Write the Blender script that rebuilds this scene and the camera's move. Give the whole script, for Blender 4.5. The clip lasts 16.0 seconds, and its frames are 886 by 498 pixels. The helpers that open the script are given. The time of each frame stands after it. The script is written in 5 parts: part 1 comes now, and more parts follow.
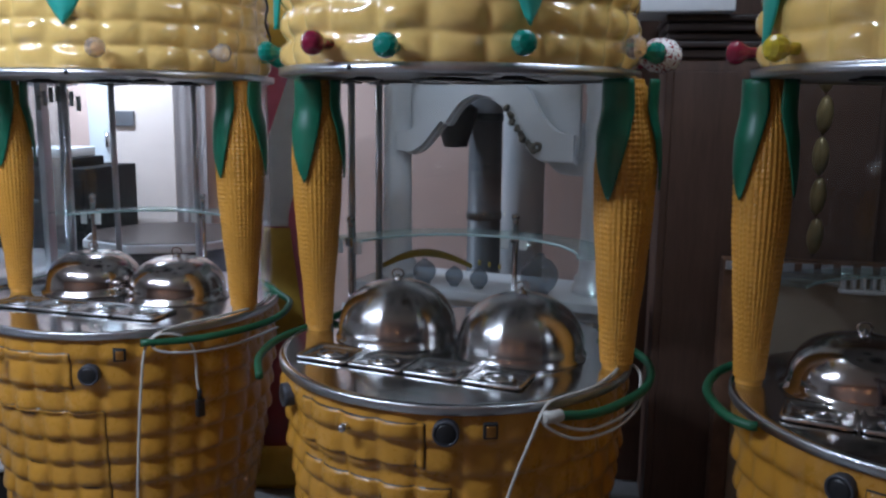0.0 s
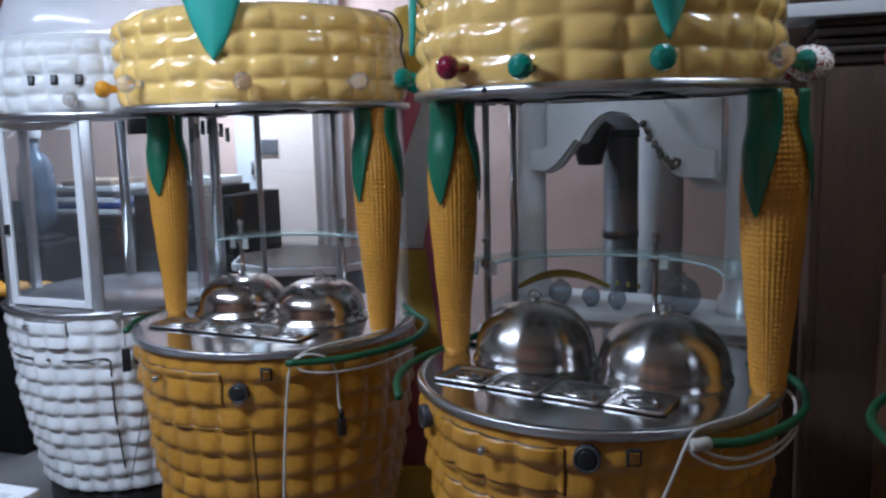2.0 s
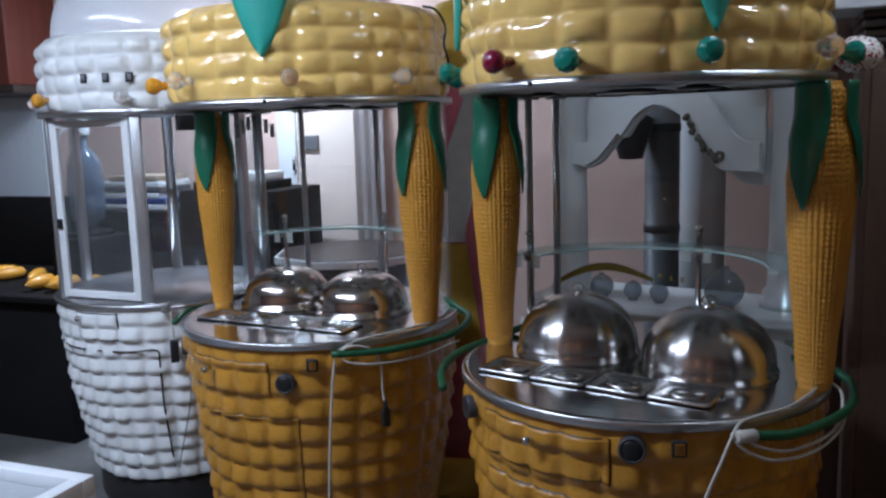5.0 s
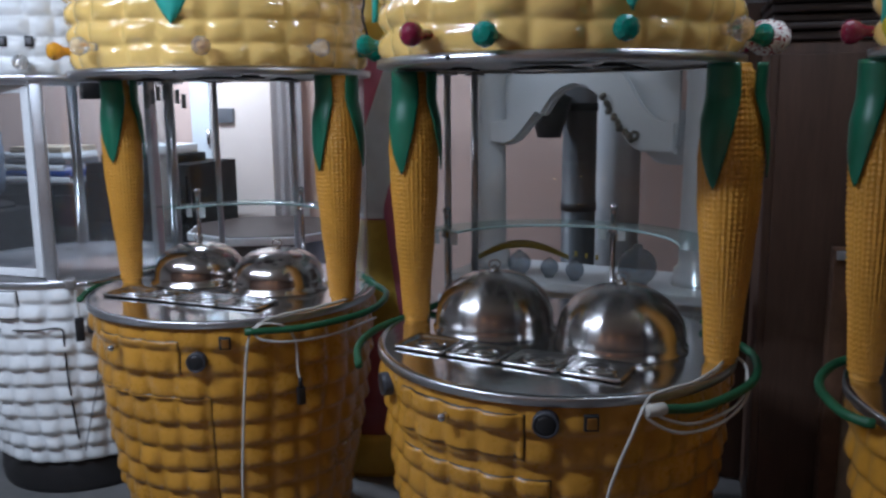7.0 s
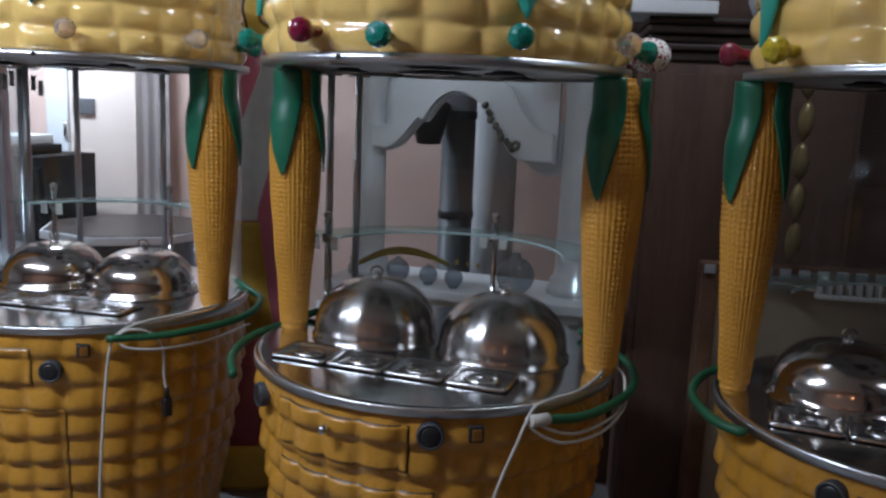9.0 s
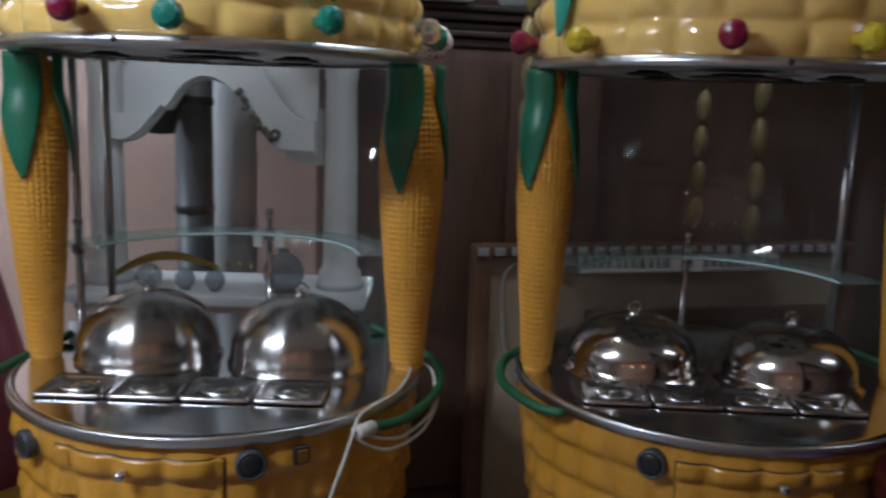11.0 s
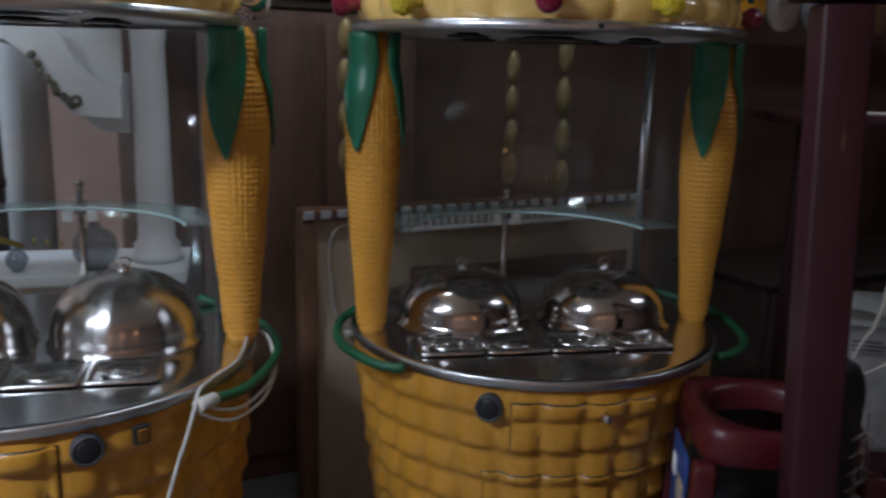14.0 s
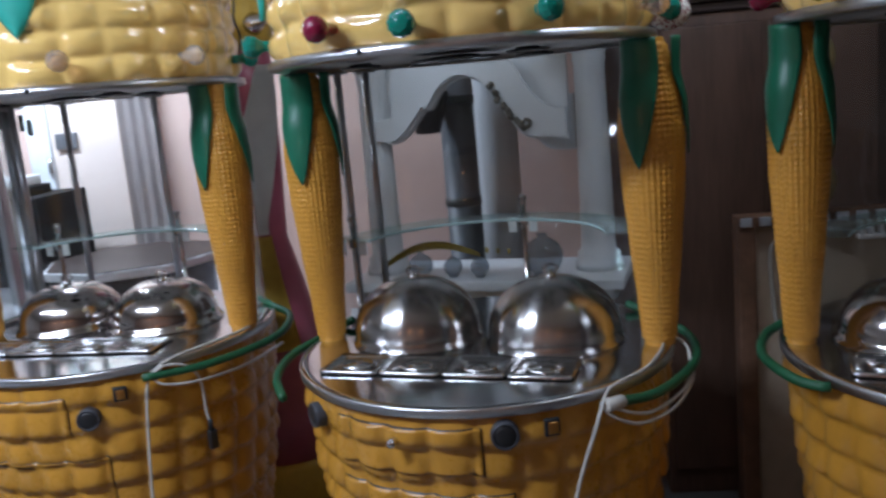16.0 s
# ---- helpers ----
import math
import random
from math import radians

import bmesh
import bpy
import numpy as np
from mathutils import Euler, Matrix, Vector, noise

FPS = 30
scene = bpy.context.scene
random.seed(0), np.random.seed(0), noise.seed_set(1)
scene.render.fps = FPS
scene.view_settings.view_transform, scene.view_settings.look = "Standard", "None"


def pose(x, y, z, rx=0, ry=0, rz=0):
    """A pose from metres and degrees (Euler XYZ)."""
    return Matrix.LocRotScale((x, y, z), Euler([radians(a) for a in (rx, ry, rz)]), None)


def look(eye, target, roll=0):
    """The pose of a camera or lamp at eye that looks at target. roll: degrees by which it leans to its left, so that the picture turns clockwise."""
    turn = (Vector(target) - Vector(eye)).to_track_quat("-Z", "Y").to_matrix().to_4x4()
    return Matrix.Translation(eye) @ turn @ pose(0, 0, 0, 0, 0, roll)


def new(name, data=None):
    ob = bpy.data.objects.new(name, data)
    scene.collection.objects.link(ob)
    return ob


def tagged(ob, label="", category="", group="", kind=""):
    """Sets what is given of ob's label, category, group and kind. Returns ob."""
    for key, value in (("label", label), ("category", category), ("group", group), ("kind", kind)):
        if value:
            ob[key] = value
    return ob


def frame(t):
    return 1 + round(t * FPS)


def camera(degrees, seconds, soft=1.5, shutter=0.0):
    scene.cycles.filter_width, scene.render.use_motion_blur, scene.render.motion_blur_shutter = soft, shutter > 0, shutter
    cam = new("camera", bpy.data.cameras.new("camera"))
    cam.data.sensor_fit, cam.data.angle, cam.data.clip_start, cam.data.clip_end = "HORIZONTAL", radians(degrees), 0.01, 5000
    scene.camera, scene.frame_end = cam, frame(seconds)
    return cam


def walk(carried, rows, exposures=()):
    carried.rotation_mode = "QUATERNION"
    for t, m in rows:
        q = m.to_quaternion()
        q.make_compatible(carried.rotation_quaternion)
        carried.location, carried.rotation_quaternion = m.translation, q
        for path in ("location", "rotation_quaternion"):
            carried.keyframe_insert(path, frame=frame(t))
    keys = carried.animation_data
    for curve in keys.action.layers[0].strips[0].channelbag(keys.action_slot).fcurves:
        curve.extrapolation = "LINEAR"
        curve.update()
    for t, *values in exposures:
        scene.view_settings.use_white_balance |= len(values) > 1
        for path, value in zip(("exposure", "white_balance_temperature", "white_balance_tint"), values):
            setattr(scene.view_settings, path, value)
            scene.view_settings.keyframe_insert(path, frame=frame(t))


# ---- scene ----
cam = camera(55.5, 16.0, soft=2.4, shutter=0.4)
PATH = [
    (0, (0.305, 0.218, 1.56), (-0.029, 2.162, 1.23), 0.7),
    (0.5, (0.311, 0.22, 1.563), (-0.047, 2.16, 1.234), 0.7),
    (1, (0.314, 0.217, 1.568), (-0.074, 2.152, 1.242), 0.4),
    (1.5, (0.308, 0.216, 1.565), (-0.213, 2.122, 1.255), -1.1),
    (2, (0.292, 0.227, 1.565), (-0.347, 2.101, 1.281), -1.4),
    (2.5, (0.292, 0.206, 1.566), (-0.386, 2.067, 1.285), -1.5),
    (3, (0.288, 0.206, 1.567), (-0.434, 2.05, 1.287), -1.8),
    (3.2, (0.285, 0.208, 1.567), (-0.468, 2.038, 1.275), -2.1),
    (5.3, (0.278, 0.192, 1.56), (-0.419, 2.043, 1.267), -1.5),
    (5.5, (0.281, 0.2, 1.564), (-0.39, 2.058, 1.251), -1.5),
    (6, (0.278, 0.201, 1.558), (-0.386, 2.06, 1.239), -1.7),
    (6.5, (0.281, 0.204, 1.555), (-0.363, 2.067, 1.22), -1.4),
    (7, (0.281, 0.217, 1.552), (-0.257, 2.112, 1.206), -0.5),
    (7.5, (0.29, 0.216, 1.554), (-0.157, 2.136, 1.217), -0.2),
    (8, (0.293, 0.218, 1.554), (-0.075, 2.157, 1.226), 0.3),
    (8.2, (0.288, 0.218, 1.551), (-0.056, 2.161, 1.227), 0.4),
    (10.3, (0.078, 0.373, 1.545), (0.196, 2.343, 1.217), 3.0),
    (10.5, (0.057, 0.381, 1.551), (0.259, 2.344, 1.225), 2.0),
    (11, (-0.007, 0.398, 1.556), (0.463, 2.311, 1.209), 1.9),
    (11.5, (-0.053, 0.406, 1.57), (0.705, 2.212, 1.169), 2.3),
    (12, (-0.084, 0.406, 1.563), (0.841, 2.13, 1.144), 3.2),
    (12.5, (-0.101, 0.4, 1.565), (0.953, 2.046, 1.139), 3.7),
    (13, (-0.105, 0.397, 1.565), (0.964, 2.033, 1.137), 3.5),
    (13.5, (-0.109, 0.395, 1.565), (0.945, 2.041, 1.142), 3.2),
    (14, (-0.068, 0.393, 1.56), (0.821, 2.134, 1.136), 1.5),
    (14.5, (-0.02, 0.39, 1.555), (0.561, 2.256, 1.13), -1.0),
    (15, (0.029, 0.371, 1.541), (0.408, 2.293, 1.138), -2.1),
    (15.5, (0.064, 0.344, 1.552), (0.115, 2.297, 1.126), -3.9),
    (16, (0.083, 0.333, 1.549), (-0.114, 2.29, 1.189), -5.1),
]
walk(cam, [(t, look(eye, target, roll)) for t, eye, target, roll in PATH], [(0, 0.25, 5600, 15), (1, 0.24, 5600, 15), (3, 0.15, 5550, 15), (6, 0.12, 5700, 15), (8, 0.16, 5750, 15), (10.5, 0.38, 6100, 14), (13, 0.6, 6050, 14), (14, 0.56, 6000, 14), (15.5, 0.56, 5900, 15), (16, 0.5, 5750, 15)])

# ---- light ----
world = bpy.data.worlds.new("room_air")
scene.world = world
world.use_nodes = True
world.node_tree.nodes["Background"].inputs[0].default_value = (0.55, 0.6, 0.7, 1)
world.node_tree.nodes["Background"].inputs[1].default_value = 0.035


def area(name, eye, target, size, size_y, power, color):
    data = bpy.data.lights.new(name, "AREA")
    data.shape, data.size, data.size_y, data.energy, data.color = "RECTANGLE", size, size_y, power, color
    ob = new(name, data)
    ob.matrix_world = look(eye, target)
    return ob


COOL = (0.80, 0.91, 1.0)
area("tube_lamp_light", (-2.9, 1.25, 2.72), (-2.9, 1.25, 0), 1.2, 0.07, 16, COOL)
area("tube_lamp_light", (-1.75, 0.95, 2.72), (-1.75, 0.95, 0), 1.2, 0.07, 58, COOL)
area("tube_lamp_light", (0.75, 2.25, 2.72), (0.75, 2.25, 0), 1.2, 0.07, 6.5, COOL)
# Unseen fill added on the right to brighten the papers and brown wall.
area("tube_lamp_light", (3.2, 0.7, 2.72), (3.2, 0.7, 0), 1.2, 0.07, 4.5, COOL)
area("tube_lamp_light", (-2.6, 4.15, 2.72), (-2.6, 4.2, 0), 1.2, 0.07, 60, COOL)


# ---- materials ----
def material(name, color, rough=0.5, metal=0.0, coat=0.0, vary=0.15, grain=40.0, bump=0.0, stain=3.0, stretch=(1, 1, 1), transmission=0.0, emit=0.0, ior=1.45, dark=None, ends=(0.25, 0.7)):
    m = bpy.data.materials.new(name)
    m.use_nodes = True
    nodes, links = m.node_tree.nodes, m.node_tree.links
    b = nodes["Principled BSDF"]
    b.inputs["Roughness"].default_value = rough
    b.inputs["Metallic"].default_value = metal
    b.inputs["Coat Weight"].default_value = coat
    b.inputs["Coat Roughness"].default_value = 0.035
    b.inputs["Transmission Weight"].default_value = transmission
    b.inputs["IOR"].default_value = ior
    if emit:
        b.inputs["Emission Color"].default_value = (*color, 1)
        b.inputs["Emission Strength"].default_value = emit
    if transmission:
        b.inputs["Base Color"].default_value = (*color, 1)
        return m
    coord = nodes.new("ShaderNodeTexCoord")
    scale = nodes.new("ShaderNodeMapping")
    scale.inputs["Scale"].default_value = stretch
    links.new(coord.outputs["Object"], scale.inputs["Vector"])
    fine, broad = nodes.new("ShaderNodeTexNoise"), nodes.new("ShaderNodeTexNoise")
    fine.inputs["Scale"].default_value, broad.inputs["Scale"].default_value = grain, stain
    fine.inputs["Detail"].default_value, broad.inputs["Detail"].default_value = 5, 6
    for n in (fine, broad):
        links.new(scale.outputs["Vector"], n.inputs["Vector"])
    ramp = nodes.new("ShaderNodeValToRGB")
    low = dark or tuple(c * (1 - 2 * vary) for c in color)
    high = tuple(min(1, c * (1 + vary)) for c in color)
    ramp.color_ramp.elements[0].color, ramp.color_ramp.elements[1].color = (*low, 1), (*high, 1)
    ramp.color_ramp.elements[0].position, ramp.color_ramp.elements[1].position = ends
    mix = nodes.new("ShaderNodeMath")
    mix.operation = "MULTIPLY_ADD"
    mix.inputs[1].default_value = 0.4
    half = nodes.new("ShaderNodeMath")
    half.operation = "MULTIPLY"
    half.inputs[1].default_value = 0.6
    links.new(broad.outputs["Fac"], half.inputs[0])
    links.new(fine.outputs["Fac"], mix.inputs[0])
    links.new(half.outputs[0], mix.inputs[2])
    links.new(mix.outputs[0], ramp.inputs["Fac"])
    links.new(ramp.outputs["Color"], b.inputs["Base Color"])
    r = nodes.new("ShaderNodeMapRange")
    r.inputs["To Min"].default_value, r.inputs["To Max"].default_value = max(0.02, rough * 0.7), min(1, rough * 1.35)
    links.new(mix.outputs[0], r.inputs["Value"])
    links.new(r.outputs["Result"], b.inputs["Roughness"])
    if bump:
        bm = nodes.new("ShaderNodeBump")
        bm.inputs["Strength"].default_value, bm.inputs["Distance"].default_value = bump, 0.003
        links.new(fine.outputs["Fac"], bm.inputs["Height"])
        links.new(bm.outputs["Normal"], b.inputs["Normal"])
    return m


def clear(name, tint=(1, 1, 1), haze=0.03, gloss=0.06):
    """A thin clear sheet: it lets light straight through and mirrors a little."""
    m = bpy.data.materials.new(name)
    m.use_nodes = True
    nodes, links = m.node_tree.nodes, m.node_tree.links
    nodes.remove(nodes["Principled BSDF"])
    t, g, d = nodes.new("ShaderNodeBsdfTransparent"), nodes.new("ShaderNodeBsdfGlossy"), nodes.new("ShaderNodeBsdfDiffuse")
    t.inputs["Color"].default_value = (*tint, 1)
    g.inputs["Roughness"].default_value = 0.04
    d.inputs["Color"].default_value = (0.75, 0.77, 0.8, 1)
    facing_w = nodes.new("ShaderNodeLayerWeight")
    facing_w.inputs["Blend"].default_value = 0.25
    steep = nodes.new("ShaderNodeMath")
    steep.operation = "POWER"
    steep.inputs[1].default_value = 3.0
    links.new(facing_w.outputs["Facing"], steep.inputs[0])
    fres = nodes.new("ShaderNodeMath")
    fres.operation = "MULTIPLY_ADD"
    fres.inputs[1].default_value, fres.inputs[2].default_value = 0.5, gloss
    links.new(steep.outputs[0], fres.inputs[0])
    a, c = nodes.new("ShaderNodeMixShader"), nodes.new("ShaderNodeMixShader")
    a.inputs["Fac"].default_value = haze
    links.new(t.outputs[0], a.inputs[1])
    links.new(d.outputs[0], a.inputs[2])
    links.new(fres.outputs[0], c.inputs["Fac"])
    links.new(a.outputs[0], c.inputs[1])
    links.new(g.outputs[0], c.inputs[2])
    links.new(c.outputs[0], nodes["Material Output"].inputs["Surface"])
    return m


# Tub copy of the cart yellow, with the dim light below painted in.
GEL_SHADED = material("shaded_yellow_gelcoat", (0.46, 0.215, 0.024), 0.28, coat=0.35, vary=0.1, grain=60, stain=4)
# Canopy copy of the same yellow, glossier and lightened as if lit.
GEL_CANOPY = material("lit_glossy_yellow_gelcoat", (0.83, 0.545, 0.165), 0.09, coat=0.8, vary=0.07, grain=30, stain=3)
GEL_WHITE = material("white_gelcoat", (0.78, 0.78, 0.77), 0.3, coat=0.3, vary=0.05, grain=40, stain=4)
CORN = material("corn_yellow_paint", (0.60, 0.28, 0.032), 0.38, coat=0.15, vary=0.1, grain=90, stain=6)
GEL_CANOPY.node_tree.nodes["Principled BSDF"].inputs["Coat IOR"].default_value = 1.8
LEAF = material("green_leaf_paint", (0.012, 0.125, 0.065), 0.35, coat=0.2, vary=0.12, grain=30, stain=6)
LEAF_TEAL = material("teal_leaf_paint", (0.04, 0.36, 0.28), 0.35, coat=0.2, vary=0.1, grain=30, stain=6)
STEEL = material("stainless_steel", (0.62, 0.62, 0.63), 0.13, 1.0, vary=0.06, grain=25, stain=5)
STEEL_BRUSHED = material("brushed_steel", (0.47, 0.45, 0.435), 0.19, 1.0, vary=0.08, grain=30, stretch=(1, 1, 14), stain=3)
for node in [n for n in STEEL_BRUSHED.node_tree.nodes if n.type == "BSDF_PRINCIPLED"]:
    tangent = STEEL_BRUSHED.node_tree.nodes.new("ShaderNodeTangent")
    tangent.direction_type, tangent.axis = "RADIAL", "Z"
    STEEL_BRUSHED.node_tree.links.new(tangent.outputs[0], node.inputs["Tangent"])
    node.inputs["Anisotropic"].default_value = 0.9
    node.inputs["Anisotropic Rotation"].default_value = 0.25
STEEL_MIRROR = material("polished_steel", (0.5, 0.46, 0.435), 0.14, 1.0, vary=0.05, grain=14, stain=5)
STEEL_BAND = material("steel_band", (0.55, 0.55, 0.56), 0.3, 1.0, vary=0.1, grain=60, stain=8)
ALU = material("aluminium", (0.58, 0.59, 0.6), 0.38, 1.0, vary=0.08, grain=60, stain=9)
WHITE_ALU = material("white_painted_frame", (0.72, 0.72, 0.72), 0.4, vary=0.06, grain=50, stain=9)
CANOPY_UNDER = material("grey_underside", (0.6, 0.59, 0.57), 0.5, vary=0.12, grain=30, stain=4)
PAN_STEEL = material("dull_pan_steel", (0.46, 0.45, 0.44), 0.24, 1.0, vary=0.1, grain=40, stain=9)
BLACK = material("black_plastic", (0.015, 0.015, 0.016), 0.4, vary=0.2, grain=90)
HOSE = material("green_hose", (0.009, 0.08, 0.03), 0.5, coat=0.1, vary=0.15, grain=60, stain=12)
CORD = material("white_cord", (0.5, 0.47, 0.42), 0.5, vary=0.1, grain=120, stain=25)
BRASS = material("brass_switch", (0.6, 0.3, 0.08), 0.3, 1.0, vary=0.1)
SOCKET = material("dark_socket_plastic", (0.05, 0.05, 0.058), 0.45, vary=0.25, grain=120)
GREY_RING = material("grey_ring", (0.16, 0.16, 0.17), 0.4, 0.3, vary=0.1)
ACRYLIC = clear("clear_acrylic", (0.95, 0.97, 0.97), 0.010, 0.05)
SHELF_GLASS = clear("green_shelf_glass", (0.86, 0.95, 0.92), 0.08)
SHELF_EDGE = material("glass_edge", (0.42, 0.58, 0.56), 0.15, vary=0.1)
CASE_GLASS = clear("case_glass", (0.93, 0.95, 0.96), 0.014)
FLOOR = material("polished_concrete", (0.15, 0.145, 0.14), 0.35, vary=0.22, grain=18, stain=2.2, bump=0.1)
WALL_PINK = material("pale_pink_plaster", (0.74, 0.53, 0.45), 0.75, vary=0.07, grain=30, stain=1.3, bump=0.15)
WALL_BROWN = material("brown_panelling", (0.11, 0.06, 0.04), 0.5, vary=0.22, grain=12, stain=1.5, stretch=(6, 6, 0.7))
WALL_GREY = material("grey_plaster", (0.5, 0.48, 0.46), 0.8, vary=0.08, grain=30, stain=1.2)
# Tint chosen for the warm bounce and reflections of the unseen south side.
WALL_SOUTH = material("warm_bounce_plaster", (0.36, 0.235, 0.18), 0.8, vary=0.1, grain=20, stain=1.2)
CEILING = material("white_ceiling", (0.8, 0.8, 0.79), 0.8, vary=0.04, grain=20, stain=1)
PLASTER = material("white_moulding", (0.66, 0.67, 0.68), 0.5, vary=0.06, grain=30, stain=3)
MAROON = material("maroon_paint", (0.034, 0.005, 0.010), 0.5, coat=0.04, vary=0.2, grain=20, stain=4, stretch=(3, 3, 0.5))
MAROON_GLOSS = material("dull_pink_red_paint", (0.36, 0.085, 0.13), 0.4, coat=0.2, vary=0.15, grain=20, stain=3)
DARK_WOOD = material("dark_wood", (0.045, 0.03, 0.025), 0.4, vary=0.25, grain=14, stain=2, stretch=(1, 8, 8))
TAN_BOARD = material("tan_board", (0.42, 0.33, 0.24), 0.6, vary=0.12, grain=20, stain=2)
BROWN_EDGE = material("worn_brown_edge", (0.16, 0.08, 0.045), 0.6, vary=0.3, grain=30, stain=7)
BEAD = material("gold_bead", (0.30, 0.225, 0.10), 0.35, 0.3, vary=0.25, grain=30, stain=12)
PLINTH = material("black_plinth", (0.02, 0.018, 0.018), 0.4, vary=0.2)
WHITE_BOX = material("white_carton", (0.75, 0.76, 0.78), 0.5, vary=0.05)
FOAM = material("grey_foam", (0.4, 0.41, 0.43), 0.8, vary=0.1)
PAPER = material("white_paper", (0.82, 0.82, 0.81), 0.6, vary=0.06)
LACE = material("dull_grey_lace", (0.24, 0.23, 0.23), 0.8, vary=0.2)
BLUE_BAG = material("blue_plastic", (0.03, 0.07, 0.25), 0.35, vary=0.2)
RED_GLASS = material("red_glass", (0.24, 0.008, 0.04), 0.06, coat=0.5, vary=0.3, grain=75, bump=1.0)
GREEN_GLASS = material("green_glass", (0.006, 0.22, 0.16), 0.06, coat=0.5, vary=0.3, grain=75, bump=1.0)
YELLOW_GLASS = material("yellow_glass", (0.62, 0.48, 0.03), 0.08, coat=0.5, vary=0.3, grain=75, bump=1.0)
AMBER_GLASS = material("amber_glass", (0.75, 0.33, 0.02), 0.08, coat=0.5, vary=0.3, grain=75, bump=1.0)
CLEAR_GLASS = material("clear_glass", (0.96, 0.94, 0.93), 0.08, transmission=0.85, ior=1.35, coat=0.5, vary=0.3, grain=75, bump=1.0)
PINK_GLASS = material("pink_clear_glass", (0.98, 0.85, 0.75), 0.08, transmission=0.85, ior=1.35, coat=0.5, vary=0.3, grain=75, bump=1.0)
DOME_CLEAR = clear("cloudy_plastic", (0.95, 0.96, 0.97), 0.42)
MOSAIC = material("mosaic_glass", (0.75, 0.74, 0.72), 0.12, coat=0.4, vary=0.1, grain=150, stain=110, dark=(0.3, 0.03, 0.04), ends=(0.45, 0.49))
TUBE = material("lit_tube", (0.9, 0.96, 1.0), 0.5, emit=9)
YELLOW_SIGN = material("yellow_lettering", (0.42, 0.29, 0.03), 0.5)
GREY_SIGN = material("grey_lettering", (0.40, 0.43, 0.41), 0.5)
DOOR_WHITE = material("white_door_paint", (0.75, 0.76, 0.77), 0.4, vary=0.05, grain=30)


# ---- builders ----
def mesh_of(name, bm, mat, smooth=True):
    bmesh.ops.recalc_face_normals(bm, faces=bm.faces)
    me = bpy.data.meshes.new(name)
    bm.to_mesh(me)
    bm.free()
    for p in me.polygons:
        p.use_smooth = smooth
    me.materials.append(mat)
    return me


def part(name, bm, mat, parent=None, label="", smooth=True):
    ob = new(name, mesh_of(name, bm, mat, smooth))
    ob.parent = parent
    if label:
        tagged(ob, label)
    return ob


def thing(name, m, label, category, group="", kind=""):
    ob = new(name)
    ob.empty_display_size = 0.1
    ob.matrix_world = m
    return tagged(ob, label, category, group, kind)


def single(name, bm, mat, label, category, m=None, group="", kind="", smooth=True):
    ob = part(name, bm, mat, None, "", smooth)
    if m is not None:
        ob.matrix_world = m
    return tagged(ob, label, category, group, kind)


def box(x0, x1, y0, y1, z0, z1, bevel=0.004, bm=None, m=None):
    bm = bm or bmesh.new()
    got = bmesh.ops.create_cube(bm, size=1)["verts"]
    for v in got:
        v.co = Vector(((x0 + x1) / 2 + v.co.x * (x1 - x0), (y0 + y1) / 2 + v.co.y * (y1 - y0), (z0 + z1) / 2 + v.co.z * (z1 - z0)))
        if m is not None:
            v.co = m @ v.co
    if bevel:
        edges = list({e for v in got for e in v.link_edges})
        bmesh.ops.bevel(bm, geom=edges, offset=bevel, segments=2, affect="EDGES", profile=0.6)
    return bm


def sheet(fn, nu, nv, closed=False, bm=None):
    """A grid of points fn(u, v), u and v from 0 to 1."""
    bm = bm or bmesh.new()
    rows = []
    for j in range(nv + 1):
        rows.append([bm.verts.new(fn(i / nu, j / nv)) for i in range(nu if closed else nu + 1)])
    for j in range(nv):
        for i in range(nu):
            k = (i + 1) % nu if closed else i + 1
            bm.faces.new((rows[j][i], rows[j][k], rows[j + 1][k], rows[j + 1][i]))
    return bm


def lathe(profile, n=48, bm=None, m=None, caps=True):
    bm = bm or bmesh.new()
    rings = []
    for r, z in profile:
        ring = []
        for i in range(n):
            a = 2 * math.pi * i / n
            co = Vector((r * math.sin(a), -r * math.cos(a), z))
            ring.append(bm.verts.new(m @ co if m is not None else co))
        rings.append(ring)
    for a, b in zip(rings, rings[1:]):
        for i in range(n):
            bm.faces.new((a[i], a[(i + 1) % n], b[(i + 1) % n], b[i]))
    if caps:
        for ring, r in ((rings[0], profile[0][0]), (rings[-1], profile[-1][0])):
            if r > 1e-4:
                bm.faces.new(ring)
    return bm


def smooth_path(points, steps=8):
    pts = [Vector(p) for p in points]
    pts = [2 * pts[0] - pts[1]] + pts + [2 * pts[-1] - pts[-2]]
    out = []
    for a, b, c, d in zip(pts, pts[1:], pts[2:], pts[3:]):
        for k in range(steps):
            t = k / steps
            out.append(0.5 * (2 * b + (c - a) * t + (2 * a - 5 * b + 4 * c - d) * t * t + (3 * b - a - 3 * c + d) * t ** 3))
    return out + [pts[-2]]


